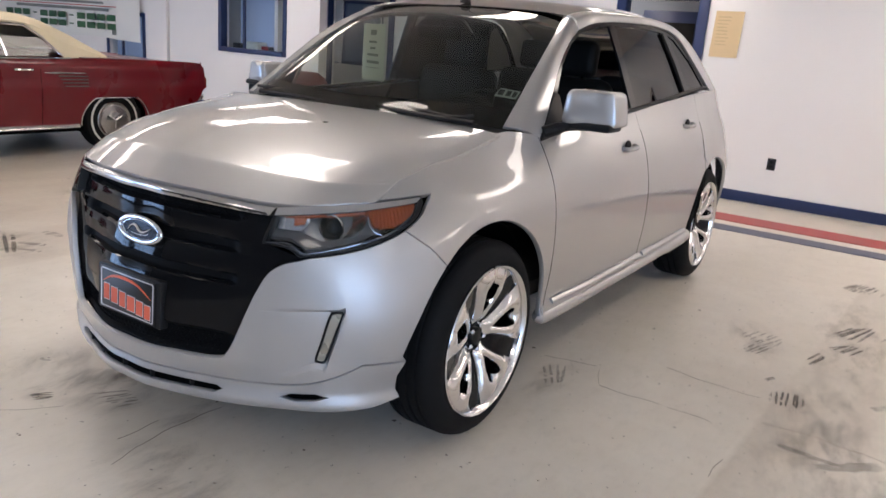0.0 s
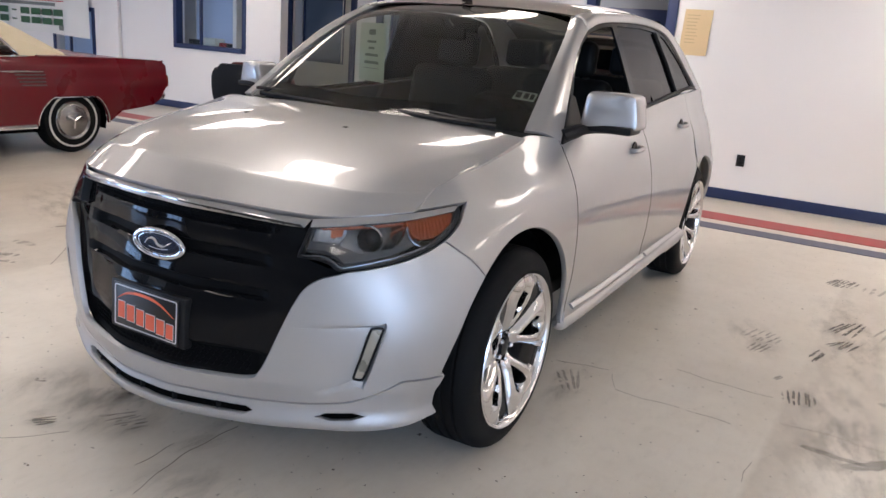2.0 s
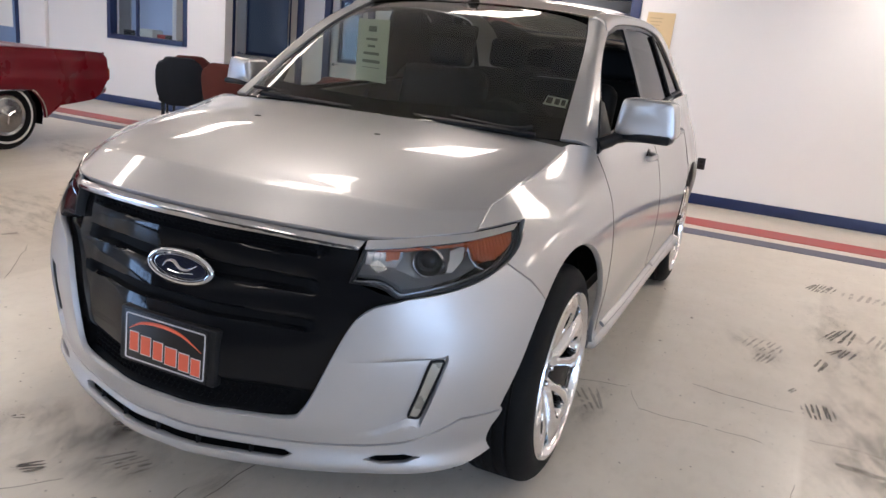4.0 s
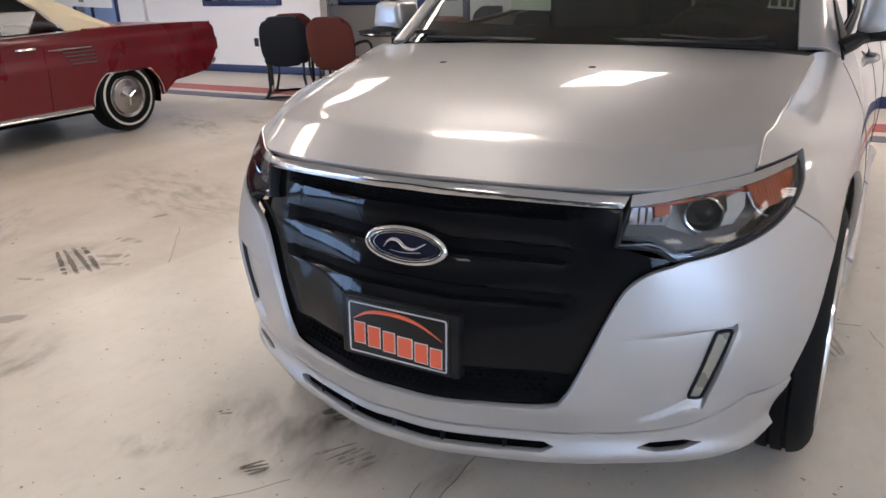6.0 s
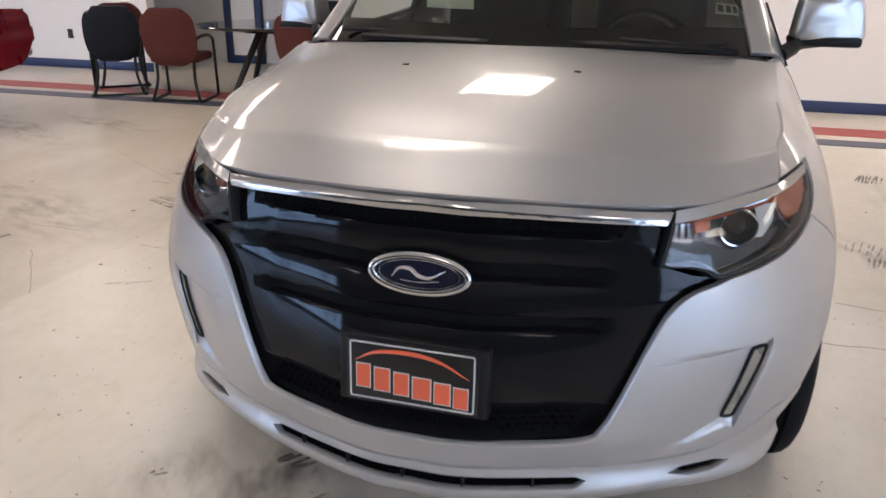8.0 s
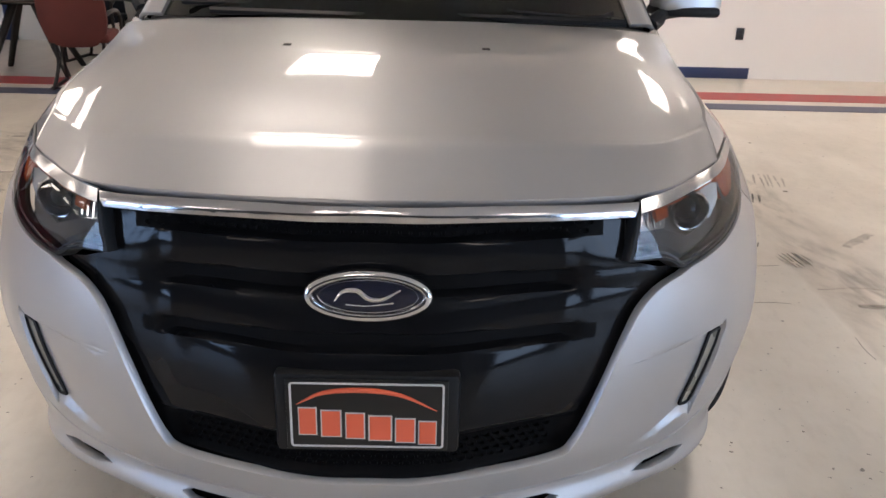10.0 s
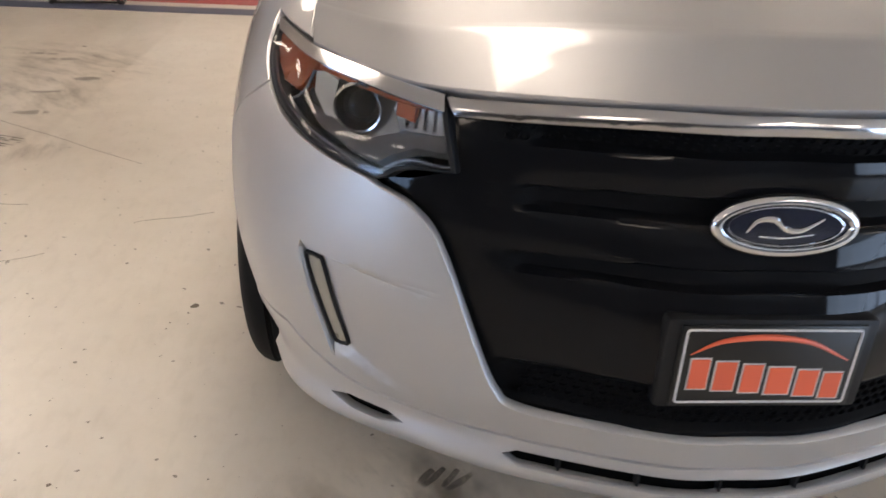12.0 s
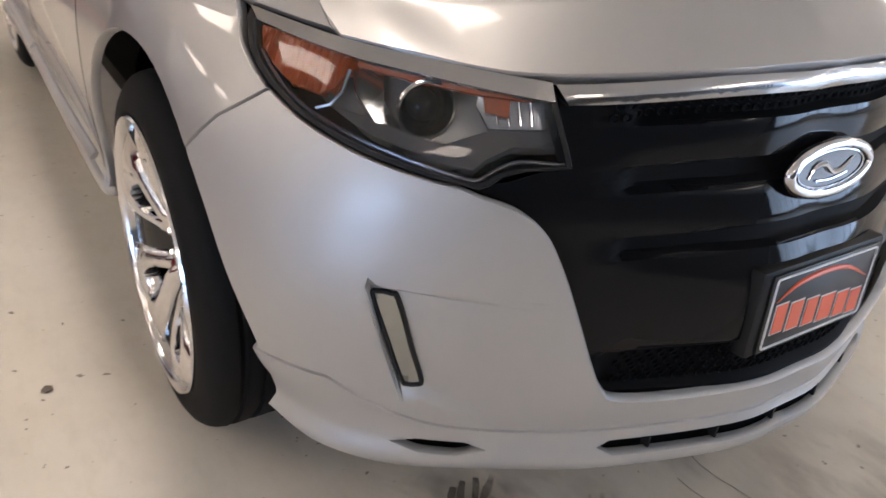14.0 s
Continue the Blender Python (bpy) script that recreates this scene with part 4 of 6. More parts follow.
# pillars and roof rails, silver
def pillar():
    edge = [Vector(r[-3]) + Vector((0.004, -0.006, 0.007)) for r in screen_rows]
    outer = catmull([(1.46, 1.080), (1.58, 1.178), (1.78, 1.358), (1.93, 1.455), (2.08, 1.523)], 5)
    rows = []
    for t in np.linspace(0, 1, 22):
        a = edge[round(t * (len(edge) - 1))]
        i = t * (len(outer) - 1)
        k = min(int(i), len(outer) - 2)
        y, z = outer[k] * (1 - i + k) + outer[k + 1] * (i - k)
        b = flat_side(y, z, 0.012)
        mid = (a + b) / 2 + Vector((0.012, -0.022, 0.014))
        rows.append(catmull([a, mid, b], 4))
    return hem(grid_mesh(rows), 0.012, 0.003)


both("windscreen_pillar", pillar, SILVER, suv, "silver painted pillar")


def rail():
    inner = catmull([(0.575, 2.09, 1.580), (0.575, 2.3, 1.612), (0.57, 2.7, 1.632), (0.57, 3.2, 1.638), (0.58, 3.6, 1.612), (0.60, 3.95, 1.535), (0.64, 4.25, 1.38), (0.70, 4.42, 1.22)], 5)
    outer = catmull([(2.06, 1.516), (2.3, 1.562), (2.7, 1.588), (3.2, 1.596), (3.57, 1.560), (3.82, 1.425), (4.06, 1.260), (4.16, 1.225)], 5)
    rows = []
    for a, (y, z) in zip(inner, outer):
        a, b = Vector(a), flat_side(y, z, 0.012)
        rows.append(catmull([a, (a + b) / 2 + Vector((0.016, 0, 0.012)), b], 5))
    return hem(grid_mesh(rows), 0.012, 0.003)


both("roof_rail", rail, SILVER, suv, "silver painted roof side")
ROOF = [
    [(0, 2.085, 1.601), (.28, 2.085, 1.597), (.48, 2.09, 1.586), (.578, 2.10, 1.576)],
    [(0, 2.45, 1.662), (.28, 2.45, 1.658), (.48, 2.45, 1.642), (.575, 2.45, 1.622)],
    [(0, 3.1, 1.690), (.28, 3.1, 1.684), (.48, 3.1, 1.664), (.572, 3.1, 1.640)],
    [(0, 3.8, 1.650), (.28, 3.8, 1.645), (.48, 3.8, 1.620), (.585, 3.75, 1.588)],
    [(0, 4.3, 1.52), (.28, 4.3, 1.51), (.48, 4.27, 1.48), (.62, 4.2, 1.41)],
    [(0, 4.56, 1.22), (.28, 4.56, 1.22), (.50, 4.53, 1.22), (.70, 4.46, 1.22)],
]
part("glass_roof", grid_mesh(mirror_rows(net(ROOF, 5, 6))), ROOFGLASS, suv, "black glass roof panel")
part("aerial", join(tube([(-0.02, 2.14, 1.612), (-0.015, 2.30, 1.90)], [0.004, 0.0015], 6), moved(lathe([(0.028, 0), (0.026, 0.012), (0.012, 0.026), (0.0, 0.028)], 16, "z"), pose(-0.02, 2.14, 1.615))), TRIM, suv, "black whip aerial")

# cowl and wipers
cowl = [[(x, y + 0.00, z - 0.012) for x, y, z in BONNET[-1]], [(x, y + 0.09, z + 0.002) for x, y, z in ((0, 1.14, 1.12), (.28, 1.15, 1.12), (.54, 1.20, 1.115), (.70, 1.27, 1.10), (.775, 1.34, 1.085))]]
part("cowl", grid_mesh(mirror_rows(net(cowl, 6, 3))), TRIM, suv, "black cowl panel")
for x0, x1, y0 in ((-0.62, -0.02, 1.21), (0.0, 0.62, 1.20)):
    pts = [(x0, y0 + 0.10, 1.150), (x0 + 0.25, y0 + 0.055, 1.152), (x1 - 0.08, y0 + 0.02, 1.140), (x1, y0 + 0.06, 1.150)]
    part("wiper", join(tube(catmull(pts, 6), 0.008, 6), tube(catmull([(x0 + 0.1, y0 + 0.02, 1.136), (x1 - 0.15, y0 - 0.012, 1.134), (x1 + 0.03, y0 + 0.01, 1.128)], 5), 0.011, 6)), TRIM, suv, "black wiper arm and blade")


# wing mirrors
def mirror_shell():
    rows = []
    for f, y in ((0.55, 1.580), (0.86, 1.583), (0.945, 1.590), (0.985, 1.605), (1.0, 1.635), (1.0, 1.69), (0.985, 1.712), (0.93, 1.722), (0.6, 1.715)):
        ring = []
        for i in range(32):
            a = 2 * math.pi * i / 32
            cx, cz = math.cos(a), math.sin(a)
            ex, ez = math.copysign(abs(cx) ** 0.26, cx), math.copysign(abs(cz) ** 0.28, cz)
            wx = 0.112 if ex > 0 else 0.100
            ring.append((0.945 + ex * wx * f + 0.012 * ez * (-1 if ex > 0 else 0.8), y + 0.02 * ex, 1.205 + ez * 0.072 * f))
        rows.append(ring + ring[:1])
    bm = grid_mesh(rows)
    bmesh.ops.remove_doubles(bm, verts=bm.verts, dist=1e-5)
    bmesh.ops.holes_fill(bm, edges=bm.edges, sides=40)
    return bm


def mirror_foot():
    body = box(0.838, 1.050, 1.575, 1.715, 1.118, 1.150, 0.012)
    arm = tube(catmull([(0.800, 1.50, 1.095), (0.83, 1.54, 1.110), (0.87, 1.60, 1.128), (0.93, 1.64, 1.134)], 4), [0.026] * 6 + [0.022] * 7, 10)
    sail = prism([(1.455, 1.068), (1.53, 1.135), (1.66, 1.25), (1.70, 1.238), (1.70, 1.098), (1.56, 1.080)], 0.02, lambda y, z, w: flat_side(y, z, -0.002 + w))
    return join(body, arm, sail)


for sg, ob in zip((1, -1), both("wing_mirror", mirror_shell, SILVER, suv, "silver wing mirror cap")):
    if sg < 0:
        # the far mirror is half folded
        about = Vector((-0.845, 1.62, 1.150))
        ob.matrix_basis = Matrix.Translation(about) @ Matrix.Diagonal((0.80, 1.0, 0.78, 1.0)) @ Matrix.Translation(-about)
    foot = mirror_foot()
    part("mirror_foot", foot if sg > 0 else flip(foot), TRIM, ob, "black plastic foot")

# emblem
def oval(a, b, n=48):
    return [(a * math.cos(2 * math.pi * i / n), b * math.sin(2 * math.pi * i / n)) for i in range(n)]


em = pose(0.003, 0.233, 0.742, 80, 0, 0)
ring_bm = tube([(x, y, 0.012) for x, y in oval(0.108, 0.041)], 0.0095, 10, True, 0.8)
badge = part("emblem_ring", ring_bm, CHROME, suv, "chrome oval ring", em)
plate_bm = prism(oval(0.105, 0.039), 0.012, lambda u, v, w: (u, v, w))
part("emblem_oval", plate_bm, BLUE_OVAL, badge, "dark blue oval with a silver stroke")
inner_ring = tube([(x, y, 0.0135) for x, y in oval(0.090, 0.030)], 0.0012, 6, True)
part("emblem_line", inner_ring, CHROME, badge)
swash = join(tube(catmull([(-0.060, -0.010, 0.0135), (-0.045, 0.008, 0.0135), (-0.02, 0.010, 0.0135), (0.0, -0.004, 0.0135), (0.025, -0.006, 0.0135), (0.058, 0.012, 0.0135)], 6), [0.0015 + 0.0035 * math.sin(math.pi * i / 30) for i in range(31)], 6),
             tube(catmull([(-0.040, -0.016, 0.0135), (0.0, -0.018, 0.0135), (0.045, -0.012, 0.0135)], 6), 0.0018, 6))
part("emblem_stroke", swash, CHROME, badge, "silver flowing stroke")

# dealer plate on its black holder
pm = pose(0.003, 0.186, 0.528, 87, 0, 0)
holder = part("plate_holder", box(-0.170, 0.170, -0.082, 0.082, -0.020, 0.018, 0.010), TRIM, suv, "black plastic plate holder", pm)
pl = part("dealer_plate", box(-0.148, 0.148, -0.073, 0.073, 0.0185, 0.0225, 0.0015), PLATE_BLACK, holder, "black dealer plate with silver line and orange print")
def rounded(a, b, r, n=5):
    out = []
    for sx, sy, a0 in ((1, 1, 0), (-1, 1, 90), (-1, -1, 180), (1, -1, 270)):
        out += [(sx * (a - r) + r * math.cos(radians(a0 + 90 * i / n)), sy * (b - r) + r * math.sin(radians(a0 + 90 * i / n))) for i in range(n + 1)]
    return out


bpy.context.view_layer.update()
part("plate_line", tube([(x, y, 0.0228) for x, y in rounded(0.139, 0.0655, 0.005)], 0.0022, 6, True), PLATE_WHITE, pl)
part("plate_arc", tube(catmull([(-0.128, 0.022, 0.023), (-0.08, 0.046, 0.023), (-0.01, 0.053, 0.023), (0.06, 0.044, 0.023), (0.128, 0.012, 0.023)], 8), [0.001 + 0.0042 * math.sin(math.pi * i / 32) for i in range(33)], 8), ORANGE, pl, "orange arc")
for i, w in enumerate((0.036, 0.040, 0.038, 0.046, 0.040, 0.036)):
    x = (-0.109, -0.066, -0.022, 0.024, 0.070, 0.111)[i]
    lo, hi = -0.040 - 0.0035 * i, 0.014 - 0.0050 * i
    part("plate_mark_edge", box(x - w * 0.48, x + w * 0.48, lo - 0.0025, hi + 0.0025, 0.0224, 0.0233, 0.0004, 1), PLATE_WHITE, pl, "pale edge of the print")
    part("plate_mark", box(x - w * 0.42, x + w * 0.42, lo, hi, 0.0232, 0.0245, 0.0006, 1), ORANGE, pl)


# wheels: tyre, rim and five split spokes
def tyre():
    prof = [(0.275, -0.115), (0.29, -0.128), (0.335, -0.128), (0.356, -0.116), (0.366, -0.100)]
    for h in (-0.066, -0.026, 0.014, 0.054):
        prof += [(0.371, h - 0.014), (0.363, h - 0.011), (0.363, h - 0.003), (0.371, h)]
    prof += [(0.368, 0.068), (0.362, 0.082), (0.350, 0.095), (0.330, 0.106), (0.310, 0.112), (0.296, 0.112), (0.288, 0.108), (0.280, 0.095)]
    return lathe(prof, 72, caps=False)


def dish(r):
    return 0.104 - 0.052 * max(0.0, (0.285 - r) / 0.225) ** 1.6


def polar(turn):
    """A flat map of the wheel's face: (across, out) to space."""
    def place(u, v):
        c, s = math.cos(turn), math.sin(turn)
        return Vector((dish(math.hypot(u, v)), v * c + u * s, v * s - u * c))
    return place


def arc(r, a0, a1, n):
    return [(r * math.sin(a0 + (a1 - a0) * i / n), r * math.cos(a0 + (a1 - a0) * i / n)) for i in range(n + 1)]


def faced(bm, depth):
    """Turns a flat piece to face outwards and folds its edges back."""
    ext = bmesh.ops.extrude_face_region(bm, geom=list(bm.faces))
    bmesh.ops.translate(bm, vec=(-depth, 0, 0), verts=[g for g in ext["geom"] if isinstance(g, bmesh.types.BMVert)])
    bmesh.ops.recalc_face_normals(bm, faces=bm.faces)
    return bm


def spoke(turn):
    """One loop of two broad rounded arms, joined at the hub and along the rim, with a drop-shaped pocket."""
    left = [(-0.024, 0.046), (-0.040, 0.085), (-0.062, 0.130), (-0.088, 0.180), (-0.112, 0.222), (-0.126, 0.243)]
    left = [tuple(q) for q in catmull(left, 4)]
    outer = left + arc(0.277, -0.47, 0.47, 12) + [(-u, v) for u, v in reversed(left)]
    drop = [(0.0, 0.098), (0.012, 0.118), (0.026, 0.148), (0.036, 0.176), (0.038, 0.196), (0.030, 0.209), (0.0, 0.214)]
    drop = [tuple(q) for q in catmull(drop, 4)]
    pocket = drop + [(-u, v) for u, v in reversed(drop[1:-1])]
    flat = polar(turn)

    def place(u, v):
        """Each arm is rounded across and falls away into the pocket."""
        r = math.hypot(u, v)
        inner = np.interp(r, (0.05, 0.098, 0.150, 0.196, 0.230), (0.0, 0.0, 0.026, 0.038, 0.0))
        edge = np.interp(r, (0.05, 0.10, 0.15, 0.20, 0.25, 0.28), (0.024, 0.040, 0.062, 0.088, 0.118, 0.132))
        w = (abs(u) - inner) / (edge - inner)
        return flat(u, v) + Vector((0.016 * (1 - (2 * w - 0.75) ** 2) * step01(0.285, 0.235, r) * step01(0.05, 0.09, r) - 0.004, 0, 0))

    return faced(sheet([outer, pocket], place, 0.010, 0.010, 0.0), 0.034)


def wedge(turn):
    """The black web between two loops."""
    place = polar(turn)
    ring = [(-0.022, 0.052)] + arc(0.274, -0.25, 0.25, 6) + [(0.022, 0.052)]
    return faced(sheet([ring], lambda u, v: place(u, v) - Vector((0.014, 0, 0)), 0.05, 0.05, 0.0), 0.01)


def wheel(at, sg, turn):
    m = Matrix.Translation(at) @ Matrix.Rotation(turn, 4, "X") if sg > 0 else Matrix.Translation(at) @ Matrix.Rotation(math.pi, 4, "Z") @ Matrix.Rotation(turn, 4, "X")
    t = part("wheel", tyre(), RUBBER, suv, "polished alloy wheel with low black tyre", m)
    rim = lathe([(0.262, -0.10), (0.252, 0.02), (0.262, 0.060), (0.274, 0.090), (0.283, 0.104), (0.287, 0.112), (0.284, 0.117), (0.278, 0.114), (0.272, 0.103), (0.266, 0.085)], 72, caps=False)
    part("rim", rim, BRUSHED, t, "polished rim")
    # barrel coloured near black, as the shade behind the spokes
    part("barrel", lathe([(0.258, 0.06), (0.25, -0.05), (0.18, -0.058), (0.0, -0.06)], 48, caps=False), CAVITY_SHADE, t)
    for i in range(5):
        part("spoke", spoke(2 * math.pi * i / 5), BRUSHED, t, "polished looped spoke", angle=50)
        part("web", wedge(2 * math.pi * (i + 0.5) / 5), PIANO, t, "black web")
    part("hub_cap", lathe([(0.062, 0.0), (0.060, 0.044), (0.050, 0.052), (0.034, 0.050), (0.030, 0.060), (0.0, 0.063)], 32), PIANO, t, "black hub")
    for i in range(5):
        a = 2 * math.pi * i / 5 + math.pi / 2 + math.pi / 5
        part("wheel_nut", moved(lathe([(0.010, 0.03), (0.010, 0.062), (0.006, 0.067), (0.0, 0.067)], 8), Matrix.Translation((0, 0.048 * math.cos(a), 0.048 * math.sin(a)))), CHROME, t)
    return t


for y, turn in ((1.025, radians(12)), (3.860, radians(22))):
    for sg in (1, -1):
        wheel((sg * 0.797, y, 0.371), sg, turn)

# wells, floor pan and inner shell, coloured near black for the shade inside them
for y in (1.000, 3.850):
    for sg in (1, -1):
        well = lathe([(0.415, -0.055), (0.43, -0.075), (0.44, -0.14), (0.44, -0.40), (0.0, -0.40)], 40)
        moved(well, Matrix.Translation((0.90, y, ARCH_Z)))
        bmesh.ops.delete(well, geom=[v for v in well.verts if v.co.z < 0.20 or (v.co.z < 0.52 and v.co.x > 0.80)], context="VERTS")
        part("wheel_well", well if sg > 0 else flip(well), CAVITY_SHADE, suv)
part("floor_pan", box(-0.62, 0.62, 0.55, 4.40, 0.24, 0.33, 0.03), CAVITY_SHADE, suv)
part("engine_bay", box(-0.46, 0.46, 0.36, 1.25, 0.33, 0.86, 0.03), CAVITY_SHADE, suv)

# cabin
part("dashboard", join(box(-0.68, 0.68, 1.30, 1.78, 0.86, 1.090, 0.06, 3), moved(lathe([(0.14, -0.06), (0.15, 0.0), (0.12, 0.05), (0.0, 0.06)], 24, "y"), pose(0.36, 1.66, 1.06))), CABIN, suv, "black dashboard")
part("cabin_floor", box(-0.72, 0.72, 1.3, 4.3, 0.34, 0.40), CABIN, suv)
steer = tube([(0.185 * math.cos(a), 0.185 * math.sin(a), 0) for a in [2 * math.pi * i / 40 for i in range(40)]], 0.015, 8, True)
steer = join(steer, box(-0.18, 0.18, -0.02, 0.02, -0.02, 0.0, 0.005), box(-0.06, 0.06, -0.06, 0.06, -0.03, 0.01, 0.02))
part("steering_wheel", steer, CABIN, suv, "black steering wheel", pose(0.36, 1.90, 1.05, -62, 0, 0))


def car_seat(x, y):
    cush = box(x - 0.25, x + 0.25, y - 0.28, y + 0.25, 0.55, 0.72, 0.06, 3)
    back = moved(box(-0.25, 0.25, -0.08, 0.08, 0, 0.66, 0.06, 3), pose(x, y + 0.27, 0.64, -14, 0, 0))
    return part("seat", join(cush, back), SEAT_CLOTH, suv, "black leather seat")


for x, y in ((0.36, 2.25), (-0.36, 2.25), (0.38, 3.25), (-0.38, 3.25)):
    st = car_seat(x, y)
    hr = join(moved(box(-0.13, 0.13, -0.05, 0.05, 0, 0.19, 0.04, 3), pose(x, y + 0.45, 1.27 + 0.02, -8, 0, 0)), tube([(x - 0.06, y + 0.43, 1.2), (x - 0.06, y + 0.45, 1.32)], 0.006, 6), tube([(x + 0.06, y + 0.43, 1.2), (x + 0.06, y + 0.45, 1.32)], 0.006, 6))
    part("headrest", hr, SEAT_CLOTH, st)
part("rear_view_mirror", join(box(-0.12, 0.12, 1.88, 1.91, 1.43, 1.49, 0.012), tube([(0, 1.90, 1.48), (0, 1.88, 1.52)], 0.008, 6)), CABIN, suv, "black rear-view mirror")

# papers on the screen
def note_at(u, v, w=0.0):
    return Vector((-0.525 + 0.225 * u, 1.955 - 0.10 * u + w * -1.0 + 0.01 * (v - 0.5) ** 2, 1.195 + 0.285 * v))


note = part("price_sheet", sheet([[(0, 0), (1, 0), (1, 1), (0, 1)]], note_at, 0.2, 0.2, 0.0), WHITE_PAPER, suv, "white price sheet hung behind the screen")
for v, a, b, h in ((0.80, 0.36, 0.62, 0.09), (0.66, 0.30, 0.66, 0.04), (0.55, 0.36, 0.60, 0.04), (0.43, 0.24, 0.74, 0.045), (0.30, 0.22, 0.78, 0.05), (0.22, 0.2, 0.78, 0.01)):
    part("print_bar", sheet([[(a, v), (b, v), (b, v + h), (a, v + h)]], lambda u, w: note_at(u, w, 0.003), 0.2, 0.2, 0.0), GREY_INK, note)
stk = part("inspection_sticker", sheet([[(0.74, 0.19), (0.87, 0.19), (0.875, 0.245), (0.75, 0.245)]], lambda u, v: screen_at(u, v, -0.006), 0.03, 0.03, 0.0), WHITE_PAPER, suv, "small pale green inspection sticker")
for a, b in ((0.752, 0.785), (0.80, 0.828), (0.838, 0.862)):
    part("print_bar", sheet([[(a, 0.20), (b, 0.20), (b, 0.235), (a, 0.235)]], lambda u, w: screen_at(u, w, -0.0045), 0.05, 0.05, 0.0), INK, stk)

# ---- the showroom ----
def structure(name, bm, mat, label, category, parent=None, m=None):
    return tagged(part(name, bm, mat, parent, "", m), label, category, kind="structure")


def wall_panel(u0, u1, z0, z1, holes, place, thick):
    """A wall with openings; place(u, z) is its face, and it is thick behind it."""
    rect = lambda a, b, c, d: [(a, c), (b, c), (b, d), (a, d)]
    bm = sheet([rect(u0, u1, z0, z1)] + [rect(*h) for h in holes], place, 0.6, 0.6, 0.0)
    ext = bmesh.ops.extrude_face_region(bm, geom=list(bm.faces))
    n = (Vector(place(u1, z0)) - Vector(place(u0, z0))).cross(Vector((0, 0, 1))).normalized()
    bmesh.ops.translate(bm, vec=-n * thick, verts=[g for g in ext["geom"] if isinstance(g, bmesh.types.BMVert)])
    return bm


CEIL = 2.70
structure("floor", box(-16.4, 7.2, -7.2, 11.2, -0.12, 0.0), FLOOR, "off-white worn epoxy floor with tyre dirt", "floor")
structure("ceiling", box(-16.4, 7.2, -7.2, 11.2, CEIL, CEIL + 0.15), CEIL_PAINT, "white tiled ceiling", "ceiling")
structure("wall_office", wall_panel(-16.2, -6.17, 0, CEIL, [(-8.40, -6.94, 1.04, 1.90), (-11.6, -10.52, 0.70, 1.5)], lambda u, z: Vector((u, 7.68, z)), 0.16), WALL_PAINT, "off-white painted partition wall", "wall")
structure("wall_back", wall_panel(-16.2, -4.10, 0, CEIL, [(-7.02, -5.82, 0, 2.06), (-5.22, -4.52, 0, 2.06)], lambda u, z: Vector((u, 8.95, z)), 0.16), WALL_PAINT, "off-white painted wall", "wall")
a, b = Vector((-4.10, 8.95, 0)), Vector((-3.0, 7.27, 0))
structure("wall_slant", wall_panel(0, (b - a).length, 0, CEIL, [], lambda u, z: a + (b - a).normalized() * u + Vector((0, 0, z)), 0.16), WALL_PAINT, "off-white painted slanting wall", "wall")
structure("wall_north", wall_panel(-3.0, 7.0, 0, CEIL, [(-1.15, -0.32, 0, 2.05)], lambda u, z: Vector((u, 7.27, z)), 0.16), WALL_PAINT, "white painted wall with a blue doorway", "wall")
structure("wall_west", wall_panel(-9.0, 7.0, 0, CEIL, [], lambda u, z: Vector((-16.2, -u, z)), 0.16), WALL_PAINT, "off-white painted wall", "wall")
structure("wall_east", wall_panel(-7.27, 7.0, 0, CEIL, [(2.6, 6.8, 0.30, 2.6)], lambda u, z: Vector((7.0, -u, z)), 0.16), WALL_PAINT, "white painted wall with a wide window", "wall")
structure("wall_south", wall_panel(-7.0, 16.2, 0, CEIL, [(8.5, 14.5, 0.40, 2.6)], lambda u, z: Vector((-u, -7.0, z)), 0.16), SOUTH_PAINT, "dark grey painted wall with a wide window", "wall")

# glazing of the showroom front and side, with mullions; the yard beyond is bright
def glazing(name, x0, x1, at, z0=0.55, z1=2.5):
    g = thing(name, "wide dark-framed showroom window", "window", kind="structure")
    g.matrix_basis = at
    for i in range(6):
        x = x0 + (x1 - x0) * i / 5
        part("mullion", box(x - 0.03, x + 0.03, -0.04, 0.04, z0, z1, 0.004), BLACK_METAL, g)
    for z in (z0 + 0.03, 1.65, z1 - 0.03):
        part("transom", box(x0, x1, -0.035, 0.035, z - 0.03, z + 0.03, 0.004), BLACK_METAL, g)


glazing("window_south", -14.5, -8.5, pose(0, -7.08, 0), 0.40, 2.6)
glazing("window_east", -6.8, -2.6, pose(7.08, 0, 0, 0, 0, 90), 0.30, 2.6)
structure("backdrop", box(-18, -5, -9.6, -9.5, -1.0, 5.0), YARD_GLOW, "bright overcast yard beyond the windows", "backdrop")
structure("backdrop", box(9.5, 9.6, -9, 4, -1.0, 5.0), YARD_GLOW, "bright overcast yard beyond the windows", "backdrop")

# painted lines
structure("floor_stripe", box(-16.1, 6.9, 6.04, 6.40, 0, 0.004), RED_LINE, "faded red painted stripe", "stripe")
structure("floor_stripe", box(-16.1, 6.9, 5.60, 5.84, 0, 0.004), GREY_LINE, "faded blue-grey painted stripe", "stripe")

# baseboards
def base(x0, x1, y, name="baseboard"):
    structure(name, box(x0, x1, y - 0.014, y - 0.001, 0.0, 0.115, 0.003), BLUE, "blue vinyl baseboard", "baseboard")


